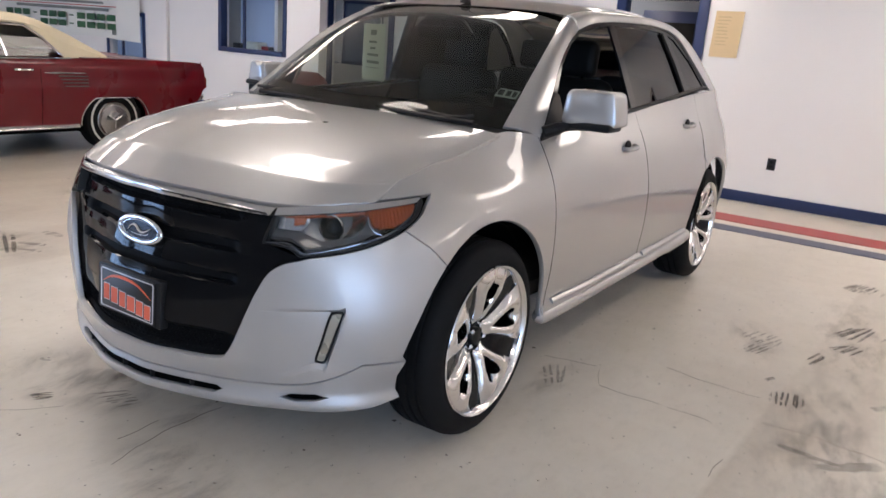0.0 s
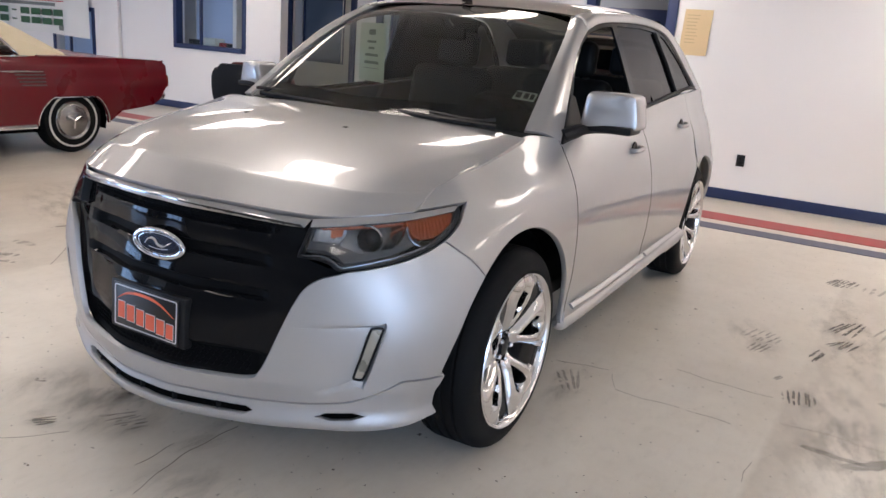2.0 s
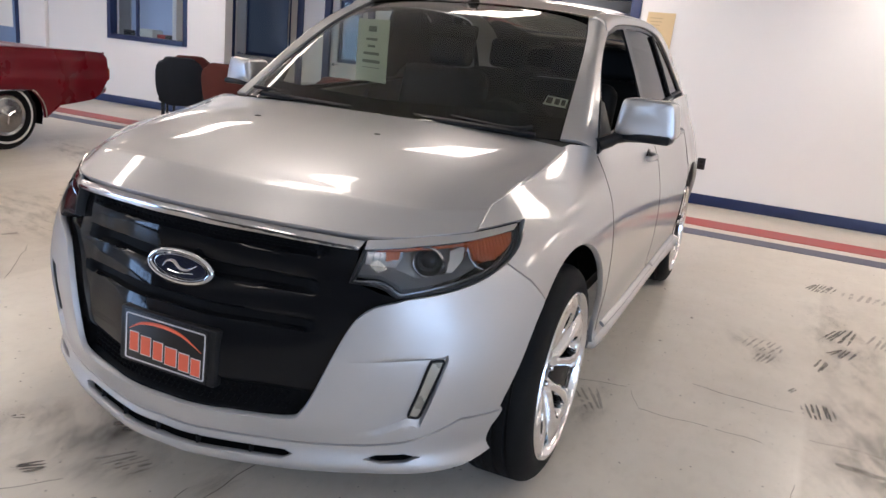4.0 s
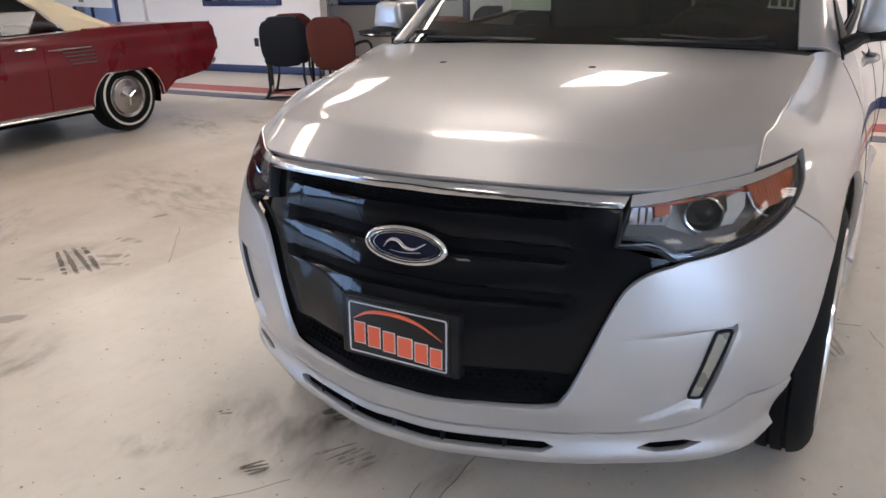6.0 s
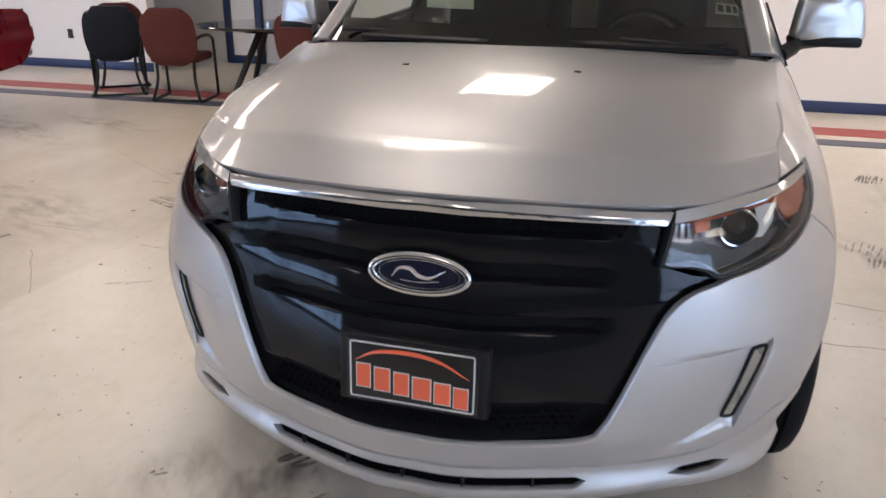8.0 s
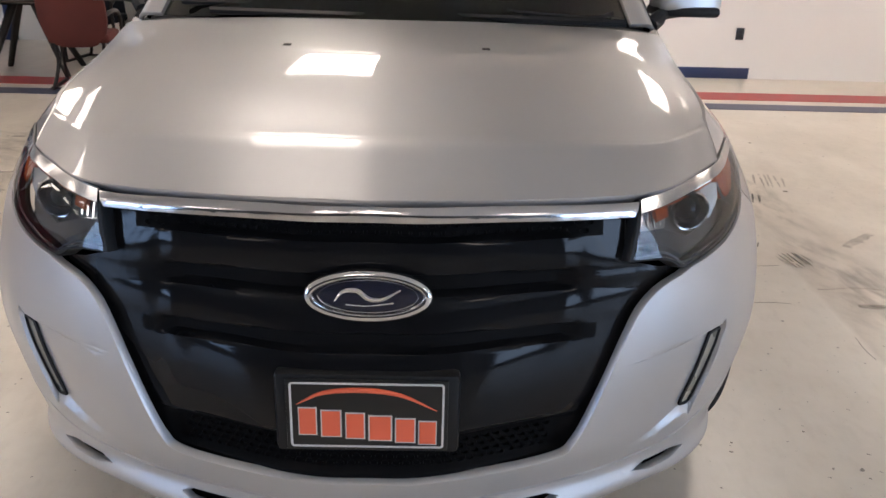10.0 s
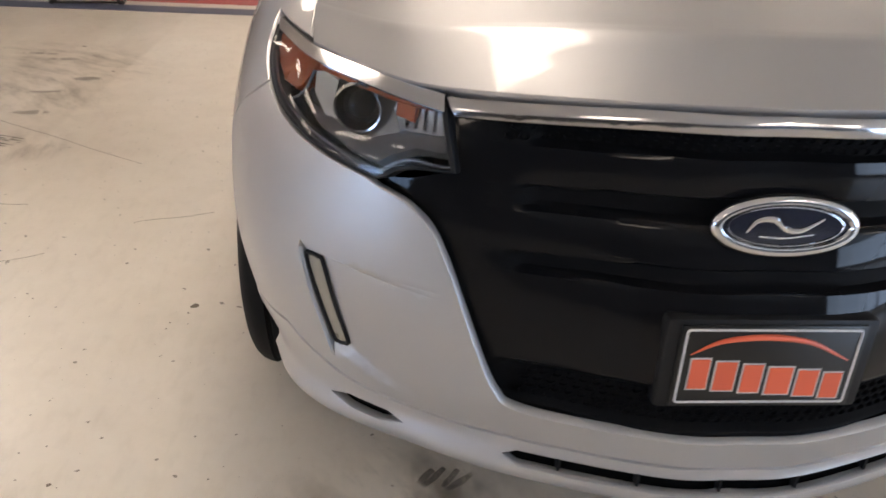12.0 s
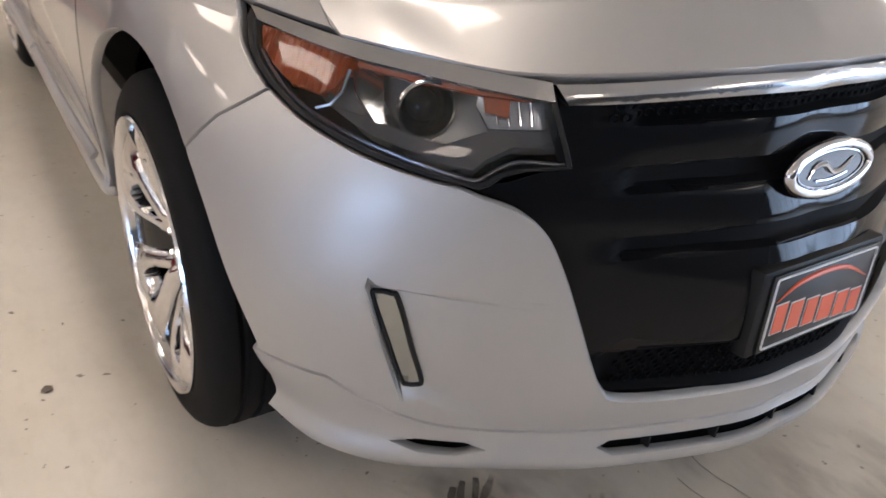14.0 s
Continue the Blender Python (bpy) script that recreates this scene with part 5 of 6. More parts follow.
base(-16.1, -6.17, 7.68)
base(-16.1, -7.14, 8.95)
base(-5.70, -5.31, 8.95)
base(-4.43, -4.12, 8.95)
base(-3.0, -1.25, 7.27)
base(-0.22, 3.52, 7.27)
bb = structure("baseboard", box(0.02, (b - a).length - 0.02, -0.014, -0.001, 0, 0.115, 0.003), BLUE, "blue vinyl baseboard", "baseboard")
bb.matrix_basis = Matrix.Translation(a) @ Matrix.Rotation(math.atan2(b.y - a.y, b.x - a.x), 4, "Z")


# office window
def framed_window(x0, x1, z0, z1, y, w=0.075):
    g = thing("window_office", "blue-framed sliding office window with bluish light behind", "window", kind="structure")
    for n, bm in (("window_frame", box(x0, x0 + w, y - 0.02, y + 0.12, z0, z1, 0.006)), ("window_frame", box(x1 - w, x1, y - 0.02, y + 0.12, z0, z1, 0.006)),
                  ("window_frame", box(x0 + w, x1 - w, y - 0.02, y + 0.12, z1 - w, z1, 0.006)), ("window_sill", box(x0 + w, x1 - w, y - 0.03, y + 0.14, z0, z0 + w, 0.006))):
        part(n, bm, BLUE, g, "blue painted frame")
    xm = x0 + (x1 - x0) * 0.36
    part("window_frame", box(xm - 0.022, xm + 0.022, y + 0.03, y + 0.07, z0 + w, z1 - w, 0.004), BLUE, g)
    for p0, p1, yy in ((x0 + w, xm, y + 0.06), (xm, x1 - w, y + 0.04)):
        part("pane", pane(p0, p1, yy, z0 + w, z1 - w), PANE, g, "clear pane", out_from=(0, 20, 1)).visible_shadow = False
    return g


framed_window(-8.47, -6.87, 0.99, 1.94, 7.68)
framed_window(-11.68, -10.48, 0.64, 1.52, 7.68)
structure("backdrop", box(-8.62, -7.34, 8.30, 8.34, 0.9, 2.3), SKY_GLOW, "bluish daylight behind the office window", "backdrop")
# white partition is added to keep the backdrop's glow off the door recess
structure("wall_inner", box(-7.32, -7.24, 7.85, 8.40, 0, CEIL), WALL_PAINT, "white partition added in the office to block the backdrop glow", "wall")
structure("wall_inner", box(-10.2, -8.64, 8.30, 8.36, 0, CEIL), DOOR_PAINT, "grey partition inside the office", "wall")
structure("backdrop", box(-13.4, -10.6, 8.30, 8.34, 0.4, 2.3), SKY_GLOW, "bluish daylight behind the window", "backdrop")
structure("office_counter", box(-9.2, -7.34, 7.86, 8.26, 0.95, 1.02, 0.01), WALL_PAINT, "white office counter behind the window", "counter")


def small_box(name, label, cat, mat, x, y, z, sx, sy, sz):
    g = thing(name, label, cat, (x, y, z))
    part("body", box(-sx / 2, sx / 2, -sy / 2, sy / 2, 0, sz, min(sx, sy, sz) * 0.12), mat, g)
    return g


# things on the office counter
small_box("tissue_box", "small red cardboard box on the office counter", "box", RED_LINE, -7.62, 8.0, 1.02, 0.20, 0.12, 0.10)
small_box("paper_tray", "white wire paper tray on the office counter", "tray", WHITE_PAPER, -7.95, 8.05, 1.02, 0.30, 0.22, 0.16)
small_box("desk_telephone", "dark desk telephone on the office counter", "telephone", BLACK_METAL, -7.40, 7.95, 1.02, 0.16, 0.18, 0.10)
small_box("stapler", "dark stapler on the office counter", "stapler", BLACK_METAL, -8.35, 8.0, 1.02, 0.20, 0.06, 0.12)


def framed_door(name, label, x0, x1, y, win, top=2.16, w=0.11):
    g = thing(name, label, "door", kind="structure")
    part("door_frame", box(x0, x0 + w, y - 0.03, y + 0.12, 0, top, 0.006), BLUE, g, "blue painted frame")
    part("door_frame", box(x1 - w, x1, y - 0.03, y + 0.12, 0, top, 0.006), BLUE, g, "blue painted frame")
    part("door_frame", box(x0 + w, x1 - w, y - 0.03, y + 0.12, top - w, top, 0.006), BLUE, g, "blue painted frame")
    if win:
        wx0, wx1, wz0, wz1 = win
        rect = lambda a, b, c, d: [(a, c), (b, c), (b, d), (a, d)]
        leaf = sheet([rect(x0 + w, x1 - w, 0.01, top - w), rect(*win)], lambda u, z: Vector((u, y + 0.03, z)), 0.5, 0.5, 0.045, 0.002)
        d = part("door_leaf", leaf, DOOR_PAINT, g, "grey-white door leaf")
        for q in (box(wx0 - 0.02, wx0 + 0.03, y + 0.015, y + 0.04, wz0 - 0.02, wz1 + 0.02), box(wx1 - 0.03, wx1 + 0.02, y + 0.015, y + 0.04, wz0 - 0.02, wz1 + 0.02),
                  box(wx0, wx1, y + 0.015, y + 0.04, wz0 - 0.02, wz0 + 0.03), box(wx0, wx1, y + 0.015, y + 0.04, wz1 - 0.03, wz1 + 0.02)):
            part("glazing_bead", q, BLUE, d)
        part("pane", pane(wx0, wx1, y + 0.05, wz0, wz1), PANE, d, out_from=(0, 20, 1)).visible_shadow = False
        part("door_handle", join(tube([(x0 + w + 0.07, y + 0.03, 0.94), (x0 + w + 0.07, y - 0.03, 0.94), (x0 + w + 0.19, y - 0.035, 0.94)], 0.010, 8), moved(lathe([(0.028, 0), (0.026, -0.01), (0, -0.01)], 16, "y"), pose(x0 + w + 0.07, y + 0.03, 0.94))), CHROME, d, "steel lever handle")
    return g


framed_door("door_1", "grey-white door with a large window in a blue frame", -7.14, -5.70, 8.95, (-6.82, -5.98, 0.95, 1.96))
framed_door("door_2", "grey-white door with a small window in a blue frame", -5.31, -4.43, 8.95, (-5.05, -4.68, 1.0, 1.9))
structure("backdrop", box(-8.0, -4.2, 9.6, 9.66, 0.1, 2.4), DIM_GLOW, "bluish daylight behind the doors", "backdrop")
framed_door("doorway_3", "open doorway with a blue frame into a dim back room", -1.25, -0.22, 7.27, None, 2.16)
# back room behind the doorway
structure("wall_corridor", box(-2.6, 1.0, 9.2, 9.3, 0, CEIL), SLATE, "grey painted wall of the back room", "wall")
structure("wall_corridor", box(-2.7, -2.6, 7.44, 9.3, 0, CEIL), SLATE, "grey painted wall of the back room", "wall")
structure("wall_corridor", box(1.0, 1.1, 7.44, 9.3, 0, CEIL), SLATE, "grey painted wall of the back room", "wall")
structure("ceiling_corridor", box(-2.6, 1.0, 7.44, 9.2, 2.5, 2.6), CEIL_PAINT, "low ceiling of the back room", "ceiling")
door4 = thing("door_4", "dark blue half-glazed door in the back room", "door", kind="structure")
part("door_leaf", box(-1.62, -0.78, 9.16, 9.20, 0, 2.05, 0.01), BLUE, door4)
part("pane", box(-1.5, -0.9, 9.145, 9.16, 1.05, 1.9), PIANO, door4, "dark glass")
cab = thing("notice_board", "dark framed board on the back room wall", "board")
part("board", box(-0.62, -0.30, 9.15, 9.198, 1.05, 1.95, 0.01), PIANO, cab)

# pilaster beside the banner
structure("pilaster", box(-10.30, -9.78, 7.61, 7.675, 0, CEIL, 0.006), WALL_PAINT, "off-white painted pilaster", "pilaster")


# paper by the doorway
sheet_ob = thing("paper_notice", "tan paper sheet with faint handwriting taped to the wall", "notice", (0, 7.262, 1.72))
bm = bmesh.new()
n = 12
vs = [[bm.verts.new((-0.15 + 0.29 * i / n + 0.010 * (j / n) , -0.003 - 0.012 * (abs(i / n - 0.5) * 2) ** 3 * (1 - j / n), -0.235 + 0.47 * j / n)) for i in range(n + 1)] for j in range(n + 1)]
for j in range(n):
    for i in range(n):
        bm.faces.new((vs[j][i], vs[j][i + 1], vs[j + 1][i + 1], vs[j + 1][i]))
part("sheet", bm, PAPER, sheet_ob)
for k in range(9):
    z = 0.17 - 0.035 * k
    part("writing_bar", box(-0.11, -0.02 + 0.05 * random.random(), -0.0075, -0.0045, z, z + 0.010), INK_SOFT, sheet_ob)
m = pose(-0.74, 7.266, 2.30, 90)
sg_ob = thing("door_sign", "small lettered exit notice above the blue doorway", "sign", (0, 0, 0))
lettering("Not", 0.10, m, GREY_INK, sg_ob)
lettering("an Exit", 0.10, pose(-0.74, 7.266, 2.205, 90), GREY_INK, sg_ob)
sg_ob = thing("door_sign", "small lettered exit notice above the grey-white door", "sign", (0, 0, 0))
lettering("Not", 0.10, pose(-6.42, 8.946, 2.36, 90), GREY_INK, sg_ob)
lettering("an Exit", 0.10, pose(-6.42, 8.946, 2.265, 90), GREY_INK, sg_ob)


def outlet(x, y, z, mat=BLACK_METAL):
    g = thing("wall_outlet", "black double socket on the wall", "socket", (x, y, z), "wall sockets")
    part("plate", box(-0.042, 0.042, -0.008, 0, -0.062, 0.062, 0.003), mat, g)
    for dz in (-0.022, 0.022):
        part("socket", moved(lathe([(0.016, 0), (0.016, -0.003), (0, -0.003)], 12, "y"), pose(0, -0.008, dz)), TRIM, g)


outlet(0.675, 7.268, 0.44)
outlet(3.36, 7.268, 0.47)
outlet(-7.44, 7.678, 0.46)

# banner
bn = thing("banner", "white vinyl banner with green and grey print", "banner", (-15.9, 7.60, 0))
bm = bmesh.new()
n = 60
cols = []
for i in range(n + 1):
    x = 5.35 * i / n
    y = 0.014 * math.sin(x * 5) + 0.008 * math.sin(x * 13)
    cols.append((bm.verts.new((x, y, 1.0 + 0.02 * math.sin(x * 2))), bm.verts.new((x, y * 0.5, 2.55))))
for p0, p1 in zip(cols, cols[1:]):
    bm.faces.new((p0[0], p1[0], p1[1], p0[1]))
part("cloth", bm, BANNER, bn)
for x0, x1, z0, z1, mt in ((0.6, 4.70, 1.578, 1.592, RED_INK), (1.9, 4.30, 1.625, 1.665, GREY_INK), (1.2, 4.46, 1.495, 1.55, GREY_INK)):
    part("print_bar", box(x0, x1, -0.030, -0.026, z0, z1), mt, bn)
wide = Matrix.Diagonal((1.5, 1, 1, 1))
lettering("auto", 0.36, pose(2.50, -0.030, 1.71, 90) @ wide, GREEN_INK, bn, spacing=1.05)
lettering("motive", 0.36, pose(3.75, -0.030, 1.71, 90) @ wide, GREY_INK, bn, spacing=1.05)
for z in (1.325, 1.165):
    for k in range(12):
        x = 4.67 - 0.33 * (11 - k) - 0.27
        if k in (3, 7):
            part("print_bar", box(x + 0.06, x + 0.21, -0.030, -0.026, z + 0.045, z + 0.07), GREEN_INK, bn)
        else:
            part("print_bar", box(x, x + 0.27, -0.030, -0.026, z, z + 0.115, 0.0), GREEN_INK, bn)
part("print_bar", box(4.55, 4.68, -0.030, -0.026, 1.08, 1.17), GREY_INK, bn)

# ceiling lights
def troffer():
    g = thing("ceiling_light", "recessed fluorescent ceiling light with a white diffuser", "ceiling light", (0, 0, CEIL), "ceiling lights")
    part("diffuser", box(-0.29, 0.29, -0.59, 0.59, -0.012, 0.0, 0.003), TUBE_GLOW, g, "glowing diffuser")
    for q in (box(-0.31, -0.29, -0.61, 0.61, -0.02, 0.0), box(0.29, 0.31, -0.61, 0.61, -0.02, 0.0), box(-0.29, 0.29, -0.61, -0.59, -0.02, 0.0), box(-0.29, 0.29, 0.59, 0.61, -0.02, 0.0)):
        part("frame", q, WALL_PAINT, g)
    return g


LIGHTS = [(x, y) for x in (-12.6, -9.6, -6.6, -3.6, -0.58, 2.42, 5.4) for y in (-3.3, -0.9, 1.5, 3.8, 6.4) if (x, y) not in ((2.42, -0.9), (2.42, 1.5), (-0.58, 1.5), (-0.58, -0.9), (-3.6, -0.9), (-3.6, 1.5), (-9.6, 6.4), (-12.6, 6.4), (-3.6, 6.4))] + [(-0.58, 1.02), (-3.45, 1.08)]
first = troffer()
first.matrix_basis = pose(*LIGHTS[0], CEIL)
for x, y in LIGHTS[1:]:
    copy_thing(first, pose(x, y, CEIL))
# one more light, unseen, added only to brighten the back room
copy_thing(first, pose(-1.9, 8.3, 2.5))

# ---- table and chairs ----
def chair(at, turn, mat, label):
    g = thing("armchair", label, "chair", at, "chairs round the table", "", turn)
    back = bmesh.new()
    bmesh.ops.create_cube(back, size=2)
    bmesh.ops.subdivide_edges(back, edges=back.edges, cuts=9, use_grid_fill=True)
    for v in back.verts:
        u, w, k = v.co
        corner = (abs(u) ** 5 * abs(k) ** 5) * 0.17
        wide = 1 - 0.20 * max(0, k) ** 3 - 0.16 * max(0, -k) ** 2 - corner
        thick = 1 - 0.55 * max(abs(u), abs(k)) ** 6
        v.co = (0.275 * u * wide, 0.052 * w * thick + 0.035 * u * u, 0.29 + 0.29 * k * (1 - corner))
    moved(back, pose(0, -0.25, 0.38, 12, 0, 0))
    part("backrest", back, mat, g)
    part("seat", box(-0.255, 0.255, -0.22, 0.27, 0.40, 0.485, 0.035, 3), mat, g)
    for s in (-1, 1):
        x = 0.275 * s
        loop = catmull([(x, 0.20, 0.62), (x, 0.24, 0.58), (x, 0.25, 0.3), (x, 0.26, 0.05), (x, 0.22, 0.014), (x, -0.22, 0.014)], 5)
        part("leg_frame", tube(loop, 0.016, 8), BLACK_METAL, g, "black steel tube frame")
        part("leg_frame", tube(catmull([(x, -0.22, 0.014), (x * 0.9, -0.25, 0.03), (x * 0.72, -0.20, 0.22), (x * 0.72, -0.18, 0.41)], 5), 0.016, 8), BLACK_METAL, g, "black steel tube frame")
        part("armrest", tube(catmull([(x * 0.92, -0.24, 0.64), (x, -0.1, 0.665), (x, 0.12, 0.655), (x, 0.21, 0.62)], 5), 0.019, 8, flat=0.8), BLACK_METAL, g, "black arm")
    part("cross_bar", tube([(-0.275, -0.22, 0.014), (0.275, -0.22, 0.014)], 0.012, 8), BLACK_METAL, g)
    return g


chair((-5.40, 6.02, 0), 36, NAVY_CLOTH, "navy upholstered armchair with black sled frame")
chair((-5.78, 6.55, 0), 44, RED_CLOTH, "maroon upholstered armchair behind the navy one")
chair((-4.50, 5.92, 0), 14, RED_CLOTH, "maroon upholstered armchair pulled up to the table")
chair((-3.05, 6.05, 0), 10, RED_CLOTH, "maroon upholstered armchair at the table's side")
chair((-3.55, 7.55, 0), 178, NAVY_CLOTH, "dark upholstered armchair on the far side of the table")

tb = thing("round_table", "dark round meeting table with splayed legs", "table", (-3.85, 6.70, 0))
part("tabletop", lathe([(0.0, 0.715), (0.77, 0.715), (0.795, 0.722), (0.80, 0.735), (0.79, 0.745), (0.0, 0.745)], 64, "z"), TABLE_TOP, tb)
for i in range(4):
    a = radians(45 + 90 * i + 12)
    c, s = math.cos(a), math.sin(a)
    part("leg", tube([(0.10 * c, 0.10 * s, 0.716), (0.30 * c, 0.30 * s, 0.36), (0.50 * c, 0.50 * s, 0.0)], [0.042, 0.036, 0.028], 8), BLACK_METAL, tb)
part("apron", lathe([(0.30, 0.66), (0.30, 0.715), (0.28, 0.715), (0.28, 0.66), (0.30, 0.66)], 40, "z"), BLACK_METAL, tb)


# ---- the red convertible ----
LOUVRE = material("dull_metal", (0.10, 0.085, 0.085), 0.45, 0.6, 0.1, 50)
red = thing("classic_convertible", "dark red classic convertible with a raised cream soft top", "car", (-6.24, 3.60, 0))
# its left flank is at x = +0.94; nose to -y; rear axle at y = 0.05
FL = 0.94


def red_skin(y, z, lift=0.0):
    """Flank, with a shoulder crease, tucked to the sill and tapered to the tail."""
    d = 0.035 * step01(0.70, 0.30, z) + 0.05 * step01(0.86, 0.99, z) ** 2 + 0.012 * step01(0.70, 0.76, z)
    d += 0.05 * step01(0.6, 1.25, y) ** 2 + 0.05 * step01(-3.2, -4.0, y)
    return Vector((FL - d + lift, y, z))


R_WH = (0.05, 0.335)
def red_side():
    topl = catmull([(-4.0, 0.86), (-2.6, 0.92), (-1.2, 0.96), (-0.2, 0.975), (0.6, 0.975), (1.20, 0.955)], 5)
    arch_r = [(R_WH[0] + 0.40 * math.cos(radians(a)), 0.30 + 0.275 * min(1, math.sin(radians(a)) * 1.25)) for a in np.linspace(0, 180, 19)]
    arch_f = [(-2.93 + 0.40 * math.cos(radians(a)), 0.30 + 0.275 * min(1, math.sin(radians(a)) * 1.25)) for a in np.linspace(0, 180, 19)]
    ring = [tuple(q) for q in topl] + [(1.24, 0.90), (1.255, 0.70), (1.14, 0.52), (1.05, 0.47), (0.62, 0.42), (0.50, 0.33)] + arch_r + [(-0.42, 0.30), (-2.45, 0.285)] + arch_f + [(-3.5, 0.32), (-4.0, 0.40)]
    return sheet([ring], red_skin, 0.06, 0.04, 0.03, 0.006)


both("flank", red_side, RED, red, "dark red painted flank")
def red_deck(rows):
    return hem(grid_mesh(mirror_rows(net(rows, 5, 5))), 0.02, 0.006)


part("boot_lid", red_deck([[(0, -0.30, 1.00), (.5, -0.30, .998), (.85, -0.30, .985), (.895, -0.30, .972)], [(0, 0.3, .99), (.5, .3, .988), (.85, .3, .982), (.893, .3, .974)], [(0, 1.0, .955), (.5, 1.0, .955), (.83, 1.0, .966), (.86, 1.0, .966)], [(0, 1.22, .90), (.5, 1.22, .90), (.80, 1.22, .945), (.835, 1.215, .952)]]), RED, red, "dark red boot lid")
part("bonnet", red_deck([[(0, -4.02, .80), (.5, -4.0, .81), (.82, -3.98, .83), (.86, -3.98, .85)], [(0, -3.2, .93), (.5, -3.2, .92), (.84, -3.2, .90), (.885, -3.2, .89)], [(0, -1.9, .97), (.5, -1.9, .965), (.85, -1.9, .95), (.89, -1.9, .94)]]), RED, red, "dark red bonnet")
part("tail_panel", grid_mesh(mirror_rows(net([[(0, 1.20, .90), (.5, 1.20, .90), (.835, 1.215, .95)], [(0, 1.25, .72), (.5, 1.25, .72), (.86, 1.25, .70)], [(0, 1.12, .50), (.5, 1.12, .50), (.84, 1.13, .52)]], 5, 4))), RED, red, "dark red tail panel")
part("rear_bumper", tube(catmull([(-0.82, 1.17, 0.56), (-0.78, 1.24, 0.56), (-0.5, 1.29, 0.56), (0.5, 1.29, 0.56), (0.78, 1.24, 0.56), (0.82, 1.17, 0.56)], 6), 0.055, 10, flat=0.8), CHROME, red, "chrome bumper")
part("tail_lamp", box(0.70, 0.87, 1.20, 1.29, 0.66, 0.80, 0.02), AMBER_DIM, red, "red tail lamp")
part("tail_lamp", box(-0.87, -0.70, 1.20, 1.29, 0.66, 0.80, 0.02), AMBER_DIM, red, "red tail lamp")
part("front_panel", box(-0.86, 0.86, -4.04, -3.98, 0.40, 0.82, 0.03), CHROME, red, "chrome grille")
part("underside", box(-0.80, 0.80, -3.9, 0.45, 0.22, 0.45, 0.04), CAVITY_SHADE, red)
part("cabin_tub", box(-0.84, 0.84, -1.9, -0.3, 0.45, 0.90, 0.04), SEAT_CLOTH, red, "dark interior")
both("sill_trim", lambda: tube([red_skin(y, 0.30, 0.006) for y in np.linspace(-2.5, -0.38, 10)], 0.028, 8, flat=0.5), CHROME, red, "chrome sill strip")
both("arch_trim", lambda: tube([red_skin(R_WH[0] + 0.405 * math.cos(radians(a)), 0.30 + 0.28 * min(1, math.sin(radians(a)) * 1.25), 0.004) for a in np.linspace(0, 180, 25)], 0.008, 6), CHROME, red, "chrome arch strip")
both("belt_trim", lambda: tube([red_skin(y, z, 0.004) for y, z in catmull([(-1.9, 0.94), (-1.2, 0.958), (-0.42, 0.972)], 5)], 0.011, 6), CHROME, red, "chrome strip under the windows")
for k in range(4):
    both("side_louvre", lambda: tube([red_skin(-0.58 + 0.02 * k, 0.80 - 0.033 * k, 0.002), red_skin(-0.28, 0.80 - 0.033 * k, 0.010), red_skin(-0.27, 0.80 - 0.033 * k, 0.0)], 0.006, 6), LOUVRE, red, "dull side louvre")
both("louvre_spear", lambda: tube([red_skin(-0.72, 0.83, 0.002), red_skin(-0.62, 0.832, 0.012), red_skin(-0.30, 0.832, 0.010)], [0.004, 0.012, 0.006], 6), CHROME, red, "chrome spear")
both("door_handle", lambda: tube(catmull([red_skin(-1.02, 0.86, 0.0), red_skin(-1.0, 0.86, 0.03), red_skin(-0.86, 0.86, 0.03), red_skin(-0.84, 0.86, 0.0)], 4), 0.010, 8), CHROME, red, "chrome door handle")
both("door_seam", lambda: tube([red_skin(-0.76, z, -0.001) for z in np.linspace(0.30, 0.96, 8)], 0.003, 5), CAVITY_SHADE, red)
# soft top: two bows and a sloping rear
TOP = [
    [(0, -1.95, 1.31), (.35, -1.95, 1.305), (.60, -1.93, 1.285), (.68, -1.90, 1.255)],
    [(0, -1.3, 1.385), (.35, -1.3, 1.375), (.60, -1.3, 1.350), (.70, -1.3, 1.305)],
    [(0, -0.72, 1.385), (.35, -0.72, 1.375), (.60, -0.72, 1.345), (.71, -0.74, 1.285)],
    [(0, -0.42, 1.29), (.35, -0.40, 1.285), (.64, -0.36, 1.22), (.76, -0.42, 1.12)],
    [(0, 0.06, 1.03), (.35, 0.06, 1.03), (.68, 0.06, 1.02), (.84, 0.02, .985)],
]
part("soft_top", hem(grid_mesh(mirror_rows(net(TOP, 6, 8))), 0.02, 0.006), CREAM, red, "cream vinyl soft top")
def sail_panel():
    ring = [(-0.74, 1.285), (-0.60, 1.22), (-0.42, 1.12), (0.02, 0.985), (-0.45, 0.975), (-0.62, 1.15), (-0.78, 1.27)]
    return sheet([ring], lambda y, z: Vector((0.84 - 0.42 * (z - 0.975), y, z)), 0.06, 0.06, 0.01)


both("sail_panel", sail_panel, CREAM, red, "cream vinyl quarter of the top")
def red_glass():
    return sheet([[(-1.85, 0.97), (-0.50, 0.985), (-0.66, 1.16), (-0.80, 1.26), (-1.6, 1.28), (-1.80, 1.20)]], lambda y, z: Vector((0.835 - 0.42 * (z - 0.975), y, z)), 0.12, 0.12, 0.0)


